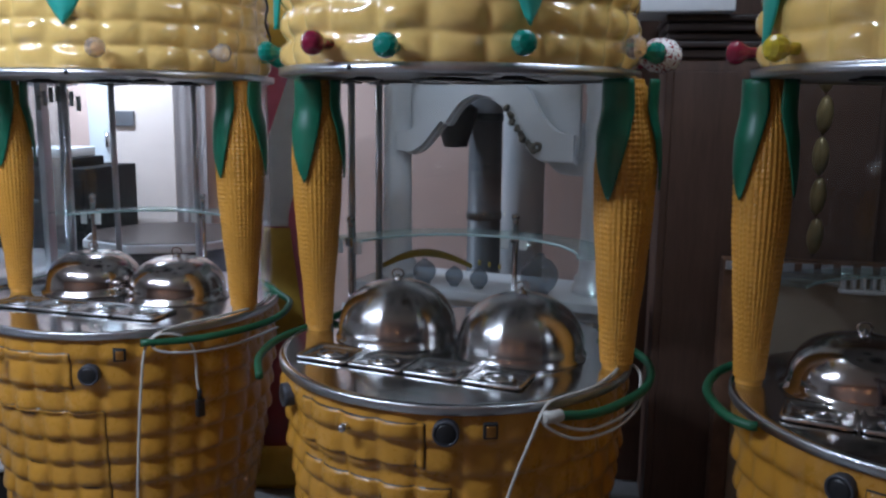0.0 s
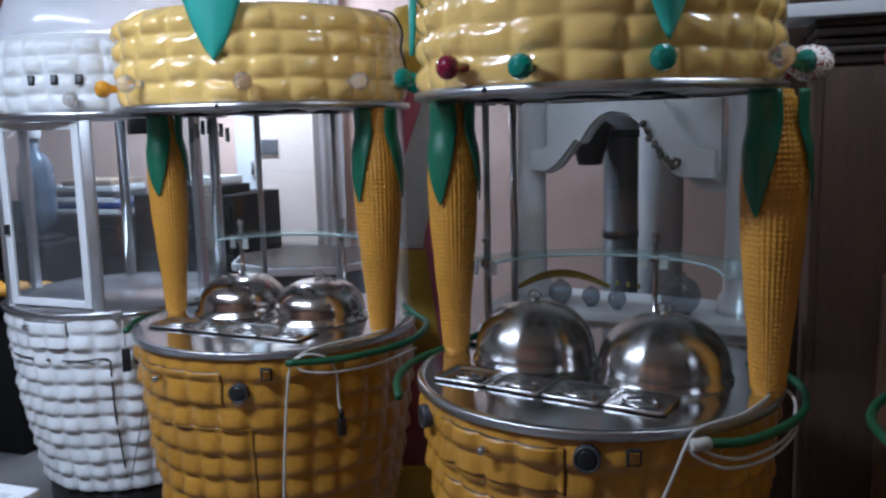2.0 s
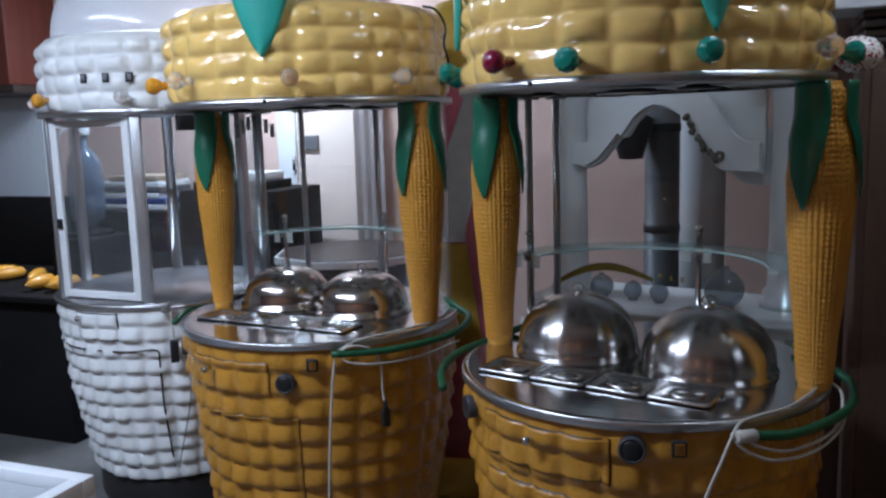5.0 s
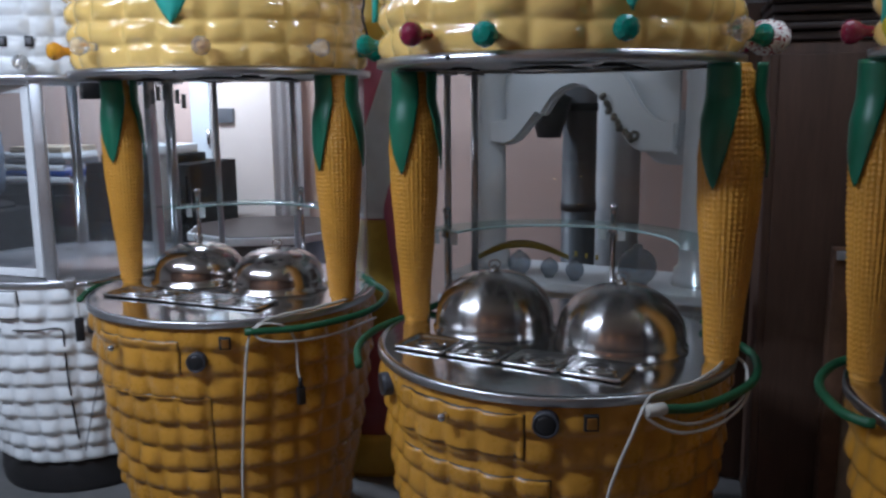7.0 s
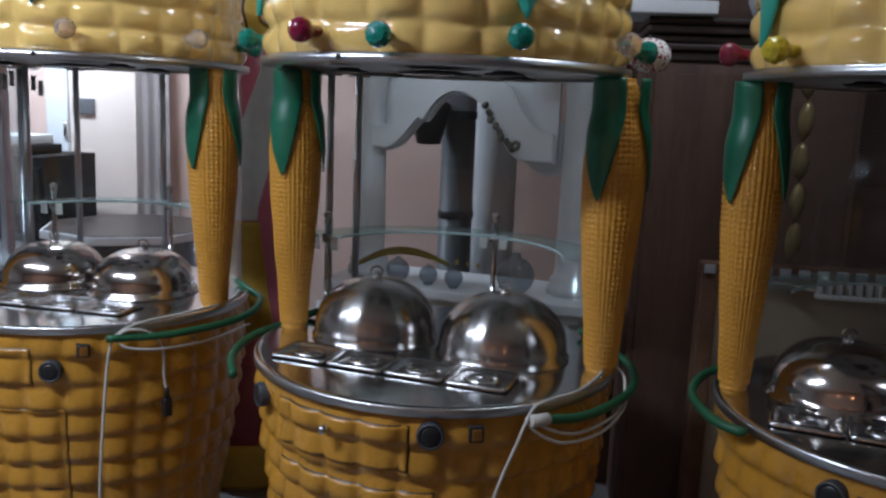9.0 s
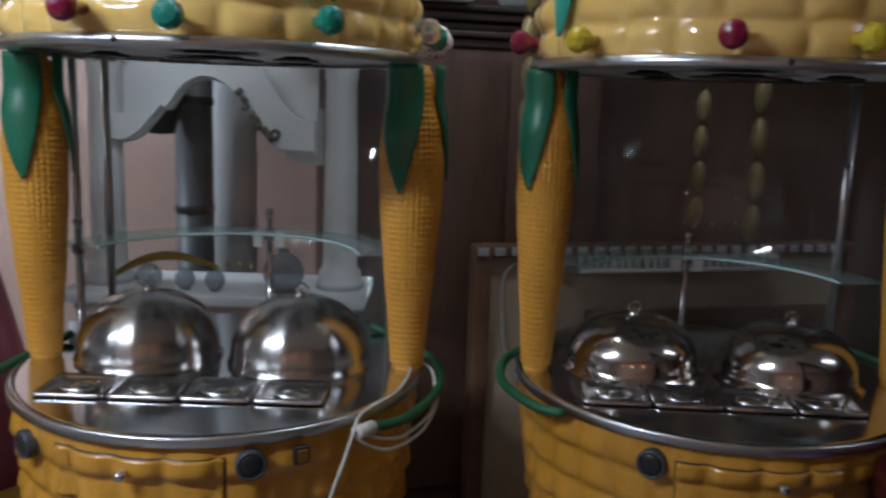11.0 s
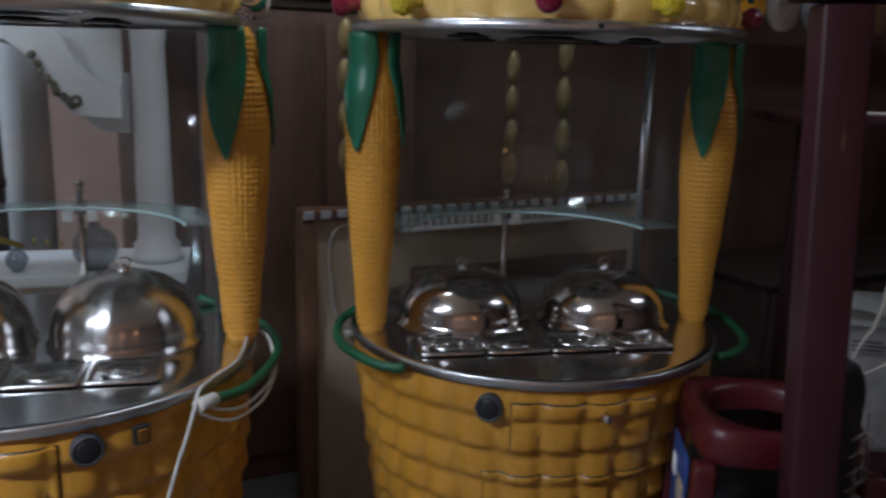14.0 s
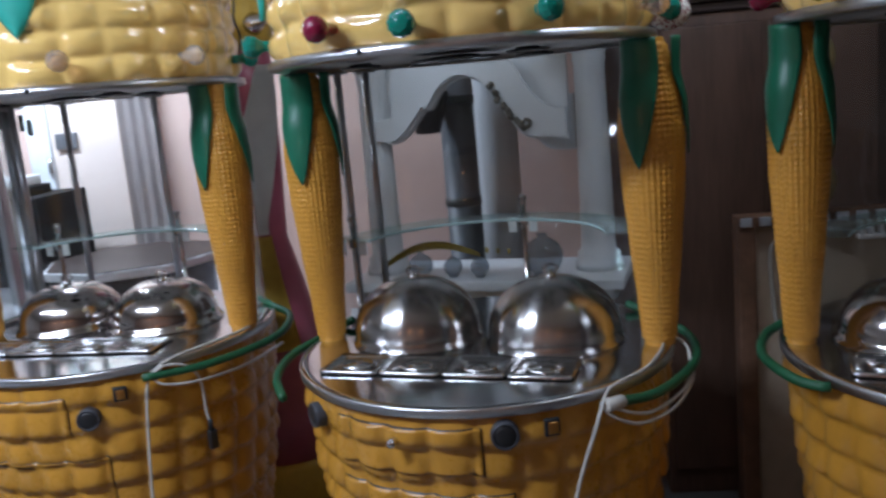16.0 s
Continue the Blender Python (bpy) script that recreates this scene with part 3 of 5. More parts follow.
mid_spec = dict(
    wires=[],
    drawer=(-43 + 13.5, 0.5 + 13.5, 0.745, 0.85), door=(-46 + 13.5, 8 + 13.5, 0.2, 0.69), lock=(-22 + 13.5, 0.825),
    jacks=[(6.6 + 13.5, 0.838), (-55 + 13.5, 0.826)], switches=[(18.4 + 13.5, 0.845)], screw=-22 + 13.5,
    leaves=[(27 + 13.5, 1.734, 2.04, 0.115), (-67 + 13.5, 1.75, 2.04, 0.11)],
    knobs=local([(-31, 1.699, RED_GLASS, RED), (-9, 1.689, GREEN_GLASS, GREEN), (24, 1.696, GREEN_GLASS, GREEN), (61, 1.703, PINK_GLASS, PNK), (82, 1.70, GREEN_GLASS, GREEN), (-78, 1.70, GREEN_GLASS, GREEN), (110, 1.70, RED_GLASS, RED)], MID_YAW),
    corns=[(-0.447, 0.005, 0.07, [(-2, 60, 0.27), (104, 44, 0.26), (215, 50, 0.25)]), (0.452, 0.0, 0.074, [(-22, 58, 0.275), (92, 44, 0.25), (200, 50, 0.25)])],
    glass=(84, 274), poles=[(118, 0.45), (236, 0.45), (249, 0.45), (262, 0.45)],
    shelf=(100, 262, 0.33, 0.45, 1.165), posts=[(177, 0.44), (252, 0.43)],
    cords=[local([(88, -0.03, 0.908), (72, -0.02, 0.908), (52, 0.0, 0.908), (40, 0.006, 0.906), (34, 0.014, 0.898), (30.5, 0.03, 0.87), (28, 0.032, 0.82), (25, 0.027, 0.75), (22.5, 0.022, 0.67), (20.5, 0.02, 0.55), (18, 0.01, 0.3), (17, 0.0, 0.12), (15, 0.04, 0.008), (5, 0.12, 0.008)], MID_YAW),
           local([(31, 0.022, 0.88), (33, 0.035, 0.85), (41, 0.045, 0.815), (54, 0.05, 0.812), (66, 0.05, 0.83), (71, 0.05, 0.855)], MID_YAW),
           local([(33, 0.02, 0.885), (36, 0.036, 0.855), (45, 0.045, 0.83), (58, 0.05, 0.835), (68, 0.045, 0.85), (76, 0.03, 0.895), (84, -0.02, 0.908)], MID_YAW)],
    plugs=[], cap=(35 + 13.5, 0.873),
    letters=[(193 - 4.2 * k, 1.055 - 0.004 * k, 0.009, 0.017, YELLOW_SIGN) for k in range(3)], ribbon=(236, 196, 0.04, 1.035),
    hoses=[[(36 + 13.5, 0.03, 0.872), (50 + 13.5, 0.04, 0.862), (72 + 13.5, 0.052, 0.868), (90 + 13.5, 0.045, 0.882), (106 + 13.5, 0.01, 0.892), (118 + 13.5, -0.03, 0.92)],
           [(-66 + 13.5, 0.055, 0.85), (-78 + 13.5, 0.062, 0.87), (-92 + 13.5, 0.045, 0.885), (-108 + 13.5, 0.01, 0.895), (-120 + 13.5, -0.03, 0.92)]])
corn_cart(MID, MID_YAW, MID_R, mid_spec, "yellow corn-shaped food cart with teal leaves and a coiled white cord")

left_spec = dict(
    wires=[[(88, -0.03, 1.945), (90, 0.012, 1.93), (93, 0.03, 1.88), (92, 0.028, 1.82), (95, 0.03, 1.77), (98, 0.01, 1.72)]],
    drawer=(-32 + 6.3, 8.2 + 6.3, 0.725, 0.832), door=(-40 + 6.3, 18.5 + 6.3, 0.17, 0.648), lock=(-18.3 + 6.3, 0.80),
    jacks=[(14.9 + 6.3, 0.772), (-62 + 6.3, 0.79)], switches=[(25.4 + 6.3, 0.832)], screw=20,
    leaves=[(13.7 + 6.3, 1.774, 2.06, 0.15)],
    knobs=local([(-42, 1.715, AMBER_GLASS, AMB), (-20, 1.72, CLEAR_GLASS, CLR), (23.4, 1.713, PINK_GLASS, PNK), (62, 1.713, CLEAR_GLASS, CLR), (95, 1.71, GREEN_GLASS, GREEN)], LEFT_YAW),
    corns=[(-0.42, -0.06, 0.066, [(10, 64, 0.27), (118, 44, 0.26), (230, 50, 0.25)]), (0.466, -0.055, 0.075, [(-23, 52, 0.28), (95, 52, 0.27), (200, 50, 0.25)])],
    glass=(84, 276), poles=[(182, 0.45), (222, 0.45), (244, 0.45)],
    shelf=(105, 255, 0.34, 0.45, 1.155), posts=[(177, 0.43), (234, 0.43)],
    cords=[local([(100, -0.02, 0.91), (80, 0.0, 0.91), (60, 0.0, 0.91), (44, 0.01, 0.905), (36, 0.025, 0.885), (33, 0.025, 0.84), (31, 0.02, 0.68), (29, 0.015, 0.42), (28, 0.02, 0.15), (26, 0.08, 0.008), (14, 0.15, 0.008)], LEFT_YAW),
           local([(34, 0.02, 0.86), (38, 0.035, 0.892), (45, 0.035, 0.875), (49, 0.025, 0.82), (49.5, 0.025, 0.73), (50, 0.03, 0.685)], LEFT_YAW),
           local([(34.5, 0.025, 0.865), (38, 0.035, 0.84), (48, 0.04, 0.826), (64, 0.05, 0.826), (82, 0.07, 0.84)], LEFT_YAW)],
    plugs=[(50 + 6.3, 0.67, BLACK, 0.055)],
    letters=[(254 - 3.0 * k, 1.55 + 0.045 * math.sin(math.pi * (k + 0.5) / 7), 0.018, 0.055, GREY_SIGN) for k in range(7)],
    hoses=[[(32 + 6.3, 0.03, 0.87), (52 + 6.3, 0.045, 0.866), (76 + 6.3, 0.075, 0.875), (95 + 6.3, 0.06, 0.89), (108 + 6.3, 0.0, 0.9), (116 + 6.3, -0.04, 0.92)],
           [(-72 + 6.3, 0.06, 0.86), (-85 + 6.3, 0.075, 0.87), (-100 + 6.3, 0.05, 0.885), (-118 + 6.3, -0.03, 0.92)]])
corn_cart(LEFT, LEFT_YAW, LEFT_R, left_spec, "yellow corn-shaped food cart with a hanging black plug on white cord")

right_spec = dict(
    wires=[],
    drawer=(-36.8 + 16.8, 4.4 + 16.8, 0.728, 0.843), door=(-44.8 + 16.8, 8 + 16.8, 0.18, 0.663), lock=(-12.5 + 16.8, 0.82),
    jacks=[(-42.7 + 16.8, 0.83)], switches=[], screw=-20 + 16.8,
    leaves=[(-80 + 16.8, 1.70, 2.02, 0.12), (60, 1.72, 2.02, 0.12)],
    knobs=local([(-98, 1.695, RED_GLASS, RED), (-67.5, 1.687, YELLOW_GLASS, YEL), (-32.5, 1.692, RED_GLASS, RED), (-5, 1.692, YELLOW_GLASS, YEL), (62, 1.695, RED_GLASS, RED)], RIGHT_YAW),
    corns=[(-0.435, -0.05, 0.065, [(-42, 62, 0.26), (66, 42, 0.25), (180, 50, 0.25)]), (0.45, -0.045, 0.066, [(-41, 60, 0.27), (60, 44, 0.25), (180, 50, 0.25)])],
    glass=(86, 272), poles=[(119, 0.44)],
    shelf=(98, 262, 0.33, 0.45, 1.13), posts=[(176, 0.42)],
    cords=[], plugs=[], letters=[],
    hoses=[[(-68 + 16.8, 0.012, 0.885), (-69 + 16.8, 0.028, 0.886), (-76 + 16.8, 0.05, 0.888), (-92 + 16.8, 0.055, 0.893), (-106 + 16.8, 0.03, 0.905), (-116 + 16.8, -0.02, 0.92)],
           [(38 + 16.8, 0.012, 0.872), (46 + 16.8, 0.05, 0.868), (60 + 16.8, 0.09, 0.87), (80 + 16.8, 0.09, 0.885), (98 + 16.8, 0.04, 0.9), (108 + 16.8, -0.02, 0.92)]])
corn_cart(RIGHT, RIGHT_YAW, RIGHT_R, right_spec, "yellow corn-shaped food cart with dark mirror-like covers in the dim corner")

# covers and pans
for (cx, cy), yaw, tall, items, label in (
        (MID, MID_YAW, True, [(-0.195, 0.03), (0.185, 0.02)], "tall brushed steel food cover standing on the cart counter"),
        (LEFT, LEFT_YAW, False, [(-0.2, 0.06), (0.15, 0.05)], "low polished steel food cover standing on the cart counter"),
        (RIGHT, RIGHT_YAW, False, [(-0.19, 0.0), (0.19, -0.03)], "low polished steel food cover standing on the cart counter")):
    base = pose(cx, cy, TOP + 0.001, 0, 0, yaw)
    for ix, iy in items:
        cloche(base @ pose(ix, iy, 0, 0, 0, 15), tall, label)
    for k in range(4):
        steel_pan(base @ pose(-0.265 + 0.158 * k, -0.225, 0.003), "stainless steel food pan with a ribbed lid sunk in the counter")

single("white_tag", box(-0.017, 0.017, -0.002, 0.002, 0, 0.052, 0.001), PAPER, "small white plastic tag standing on the cart counter", "tag", pose(-0.43, 2.705, TOP + 0.001, -12, 0, -10))

# ---- structure ----
single("floor", box(-6.3, 5.7, -1.8, 5.15, -0.1, 0, 0), FLOOR, "worn grey concrete shop floor", "floor", kind="structure", smooth=False)
single("ceiling", box(-6.3, 5.7, -1.8, 5.15, 2.9, 3.0, 0), CEILING, "white painted ceiling", "ceiling", kind="structure", smooth=False)
single("wall_north", box(-6.3, 0.4, 5.0, 5.15, 0, 2.9, 0), WALL_PINK, "pale pink plastered back wall", "wall", kind="structure", smooth=False)
single("wall_alcove", box(0.55, 5.7, 3.7, 3.85, 0, 2.9, 0), WALL_BROWN, "dark brown panelled wall", "wall", kind="structure", smooth=False)
single("wall_return", box(0.4, 0.55, 3.7, 5.15, 0, 2.9, 0), WALL_BROWN, "dark brown return wall", "wall", kind="structure", smooth=False)
# Unseen wall added behind the camera to shape bounce and reflections.
single("wall_south", box(-6.3, 5.7, -1.95, -1.8, 0, 2.9, 0), WALL_SOUTH, "unseen closing wall, tinted pinkish for warm reflections", "wall", kind="structure", smooth=False)
single("wall_east", box(5.7, 5.85, -1.95, 5.15, 0, 2.9, 0), WALL_BROWN, "dark brown side wall", "wall", kind="structure", smooth=False)
single("wall_west", box(-6.45, -6.3, -1.95, 5.15, 0, 2.9, 0), WALL_GREY, "grey plastered side wall", "wall", kind="structure", smooth=False)

# ---- white cart ----
WHITE, WHITE_R = (-2.195, 3.2), 0.475


def white_cart():
    r, low = WHITE_R, 0.14
    cart = thing("white_cart", pose(*WHITE, 0), "white corn-shaped cart with a glazed aluminium display case", "food cart", "corn-shaped food carts")

    def wall(u, v):
        z = low + (TOP - BAND - low) * v
        k = (TOP - z) / TOP
        p = tub_point(360 * u, z, r, 0.0, 12)
        shrink = 1 - 0.13 * max(0.0, k - 0.25) ** 1.6
        return Vector((p.x * shrink, p.y * shrink, z))

    tub = part("tub", sheet(wall, COLS * 8, 90, True), GEL_WHITE, cart)
    part("plinth", lathe([(r * 0.74, 0), (r * 0.75, 0.02), (r * 0.75, 0.11), (r * 0.70, low + 0.012)], 48), PLINTH, cart, "black round plinth")
    part("drawer_gap", tub_patch(r, -14, 12, 0.755, 0.865, 0.0015, 0.02, 20, 14), PLINTH, tub, "dark gap round the drawer")
    drawer = part("drawer", tub_patch(r, -13.4, 11.4, 0.76, 0.86, 0.006, 0.02, 28, 18), GEL_WHITE, cart)
    part("lock", lathe([(0.01, 0), (0.011, 0.02), (0.001, 0.024)], 14, m=facing(-9, r + 0.0, 0.842)), STEEL, drawer, "steel drawer lock")
    part("door_gap", tube([wall((a % 360) / 360, (z - low) / (TOP - BAND - low)) + polar(a, 0.006, 0) for a, z in ((-38, 0.715), (-20, 0.712), (0, 0.71), (18, 0.712), (30, 0.715), (31, 0.66), (31, 0.5), (32, 0.35), (33, 0.2))], 0.0035, 6, 6), PLINTH, tub, "dark gap round the door")
    part("counter", lathe([(r - 0.012, TOP - BAND), (r + 0.002, TOP - BAND + 0.002), (r + 0.005, TOP - 0.006), (r, TOP), (0.001, TOP)], 72), STEEL_BAND, cart, "stainless steel counter and band")
    # glazed case
    angles = [-34, 28, 84, 145, 215, 275]
    pr = r - 0.03
    for a in angles:
        post = part("case_post", box(-0.02, 0.02, -0.014, 0.014, TOP, ROOF, 0.003, m=Matrix.Translation(polar(a, pr, 0)) @ Matrix.Rotation(radians(a), 4, "Z")), ALU, cart, "aluminium case post")
    for a, b in zip(angles, angles[1:] + [angles[0] + 360]):
        p, q = polar(a, pr, 0), polar(b, pr, 0)
        mid, way = (p + q) / 2, q - p
        turn = Matrix.Translation(mid) @ Matrix.Rotation(math.atan2(way.y, way.x), 4, "Z")
        half = way.length / 2 - 0.022
        pane = part("case_pane", box(-half, half, -0.002, 0.002, TOP + 0.002, ROOF - 0.002, 0, m=turn), CASE_GLASS, cart, "clear glass case pane", False)
        pane.visible_shadow = False
        if a == -34:
            door = part("case_door", box(-half, -half + 0.035, -0.018, -0.004, TOP + 0.01, ROOF - 0.012, 0.003, m=turn), WHITE_ALU, cart, "white framed glass door")
            for x0, x1, z0, z1 in ((half - 0.035, half, TOP + 0.01, ROOF - 0.012), (-half + 0.036, half - 0.036, TOP + 0.01, TOP + 0.04), (-half + 0.036, half - 0.036, ROOF - 0.042, ROOF - 0.012)):
                part("door_rail", box(x0, x1, -0.018, -0.004, z0, z1, 0.003, m=turn), WHITE_ALU, door)
            part("latch", box(-half + 0.008, -half + 0.03, -0.03, -0.018, 1.19, 1.23, 0.003, m=turn), BLACK, door, "dark metal latch")
    # canopy, knobs and clear dome
    top = part("canopy", canopy_bm(r, cols=28), GEL_WHITE, cart, "white moulded corn canopy")
    part("canopy_band", lathe([(r - 0.06, ROOF - 0.001), (r + 0.0, ROOF), (r + 0.004, ROOF + 0.003), (r + 0.004, ROOF + 0.02), (r, ROOF + 0.024)], 72, caps=False), STEEL_BAND, cart)
    part("case_ceiling", lathe([(r - 0.05, ROOF + 0.002), (0.001, ROOF + 0.004)], 48, caps=False), WHITE_ALU, cart)
    for a, mat, text in ((-62, CLEAR_GLASS, CLR), (-20, AMBER_GLASS, AMB), (25, CLEAR_GLASS, CLR), (100, AMBER_GLASS, AMB)):
        bulb(cart, a, 1.70, r - 0.01, mat, text)
    for a in (6, 17, 28):
        sw = part("rocker_switch", box(-0.013, 0.013, -0.018, 0.018, 0, 0.008, 0.002, m=facing(a, r - 0.009, 1.775)), BLACK, cart)
        part("rocker", box(-0.008, 0.008, -0.012, 0.012, 0.007, 0.012, 0.002, m=facing(a, r - 0.009, 1.775)), GREY_RING, sw)
    dome = part("clear_dome", lathe([(0.40 * math.cos(a), 1.945 + 0.4 * math.sin(a)) for a in [math.pi / 2 * k / 16 for k in range(16)]] + [(0.001, 2.345)], 56), DOME_CLEAR, cart, "cloudy clear plastic dome")
    dome.visible_shadow = False
    part("rail", tube([polar(a, r + o, z) for a, o, z in ((36, 0.012, 0.885), (44, 0.04, 0.893), (60, 0.05, 0.905), (85, 0.05, 0.91), (105, 0.01, 0.91))], 0.009, 10), STEEL, cart, "steel push rail")
    part("rail_end", box(-0.018, 0.018, -0.018, 0.018, -0.03, 0.022, 0.004, m=facing(36, r + 0.012, 0.89)), ALU, cart)
    part("power_cord", tube([polar(a, r + o, z) for a, o, z in ((38, 0.03, 0.87), (38.5, 0.03, 0.8), (38.5, 0.03, 0.76))], 0.004, 8), CORD, cart, "thin white cord")
    part("plug", box(-0.016, 0.016, -0.012, 0.012, 0.67, 0.76, 0.004, m=Matrix.Translation(polar(38.5, r + 0.03, 0)) @ Matrix.Rotation(radians(38), 4, "Z")), BLACK, cart, "black adapter")
    part("thin_cord", tube([polar(a, r + o, z) for a, o, z in ((46, 0.02, 0.86), (46, 0.02, 0.7), (44, 0.0, 0.5), (40, -0.03, 0.34), (37, -0.05, 0.24), (36, -0.055, 0.2))], 0.0025, 6), GREY_RING, cart, "thin grey wire")
    part("junction_box", box(-0.045, 0.045, -0.03, 0.03, 0, 0.05, 0.004, m=facing(52, r - 0.01, ROOF - 0.035)), BLACK, cart, "black junction box")
    return cart


white_cart()

# mosaic lamp on the canopy of the middle cart
shade = single("mosaic_lamp", lathe([(0.02, 0), (0.027, 0.01), (0.044, 0.032), (0.047, 0.058), (0.041, 0.088), (0.023, 0.108), (0.001, 0.113)], 24, m=pose(*MID, 0) @ facing(101, MID_R - 0.006, 1.705)), MOSAIC, "white and red mosaic glass lamp fixed to the canopy", "lamp")

# ---- painted figure between the carts ----
def figure():
    fig = thing("striped_cone", pose(-0.97, 3.6, 0, 0, 0, 48), "tall cone display painted maroon, white and yellow", "display cone")
    prof = [(0.28, 0.0), (0.285, 0.02), (0.285, 0.15), (0.275, 0.18)]

    shape = ((0.18, 0.265), (0.4, 0.245), (0.75, 0.17), (1.05, 0.10), (1.4, 0.115), (1.8, 0.12), (2.2, 0.11))

    def rad(z):
        k = next(i for i in range(len(shape) - 1) if z <= shape[i + 1][0])
        (z0, r0), (z1, r1) = shape[k], shape[k + 1]
        return r0 + (r1 - r0) * (z - z0) / (z1 - z0)

    part("base_ring", lathe(prof + [(0.2, 0.181)], 48), YELLOW_PAINT, fig, "yellow painted base ring")
    part("cone_body", lathe([(rad(z), z) for z in (0.18, 0.4, 0.6, 0.75, 0.9, 1.05, 1.2, 1.4, 1.6, 1.77)] + [(0.09, 1.79)], 48), MAROON_GLOSS, fig)

    def stripe(name, a_of, zs, mat, text):
        bm = sheet(lambda u, v: polar(a_of(zs[0] + (zs[1] - zs[0]) * v)[0] * (1 - u) + a_of(zs[0] + (zs[1] - zs[0]) * v)[1] * u, rad(zs[0] + (zs[1] - zs[0]) * v) + 0.004, zs[0] + (zs[1] - zs[0]) * v), 20, 20)
        bmesh.ops.solidify(bm, geom=bm.faces[:], thickness=0.003)
        part(name, bm, mat, fig, text)

    stripe("white_stripe", lambda z: (-75 + 85 * max(0, (z - 1.3) / 0.5), -14 + 85 * max(0, (z - 1.12) / 0.6)), (1.07, 1.72), SPECKLED, "white stripe with black seeds")
    stripe("yellow_stripe", lambda z: (-75 + 70 * max(0, (0.95 - z) / 0.4) * 0.6, -10 + 20 * (1.07 - z)), (0.62, 1.064), YELLOW_PAINT, "mustard yellow stripe")
    part("yellow_crown", lathe([(0.12, 1.775), (0.135, 1.82), (0.14, 1.9), (0.12, 2.0), (0.07, 2.06), (0.001, 2.08)], 32), YELLOW_PAINT, fig, "mustard yellow rounded top")
    part("steel_bell", lathe([(0.05, 0), (0.035, 0.03), (0.02, 0.07), (0.006, 0.085)], 20, m=facing(0, 0.12, 1.87)), STEEL_MIRROR, fig, "small shiny steel cone")


YELLOW_PAINT = material("mustard_paint", (0.55, 0.36, 0.05), 0.45, vary=0.12, grain=30, stain=5)
SPECKLED = material("white_speckled_paint", (0.66, 0.65, 0.62), 0.45, vary=0.08, grain=20, stain=4)
figure()

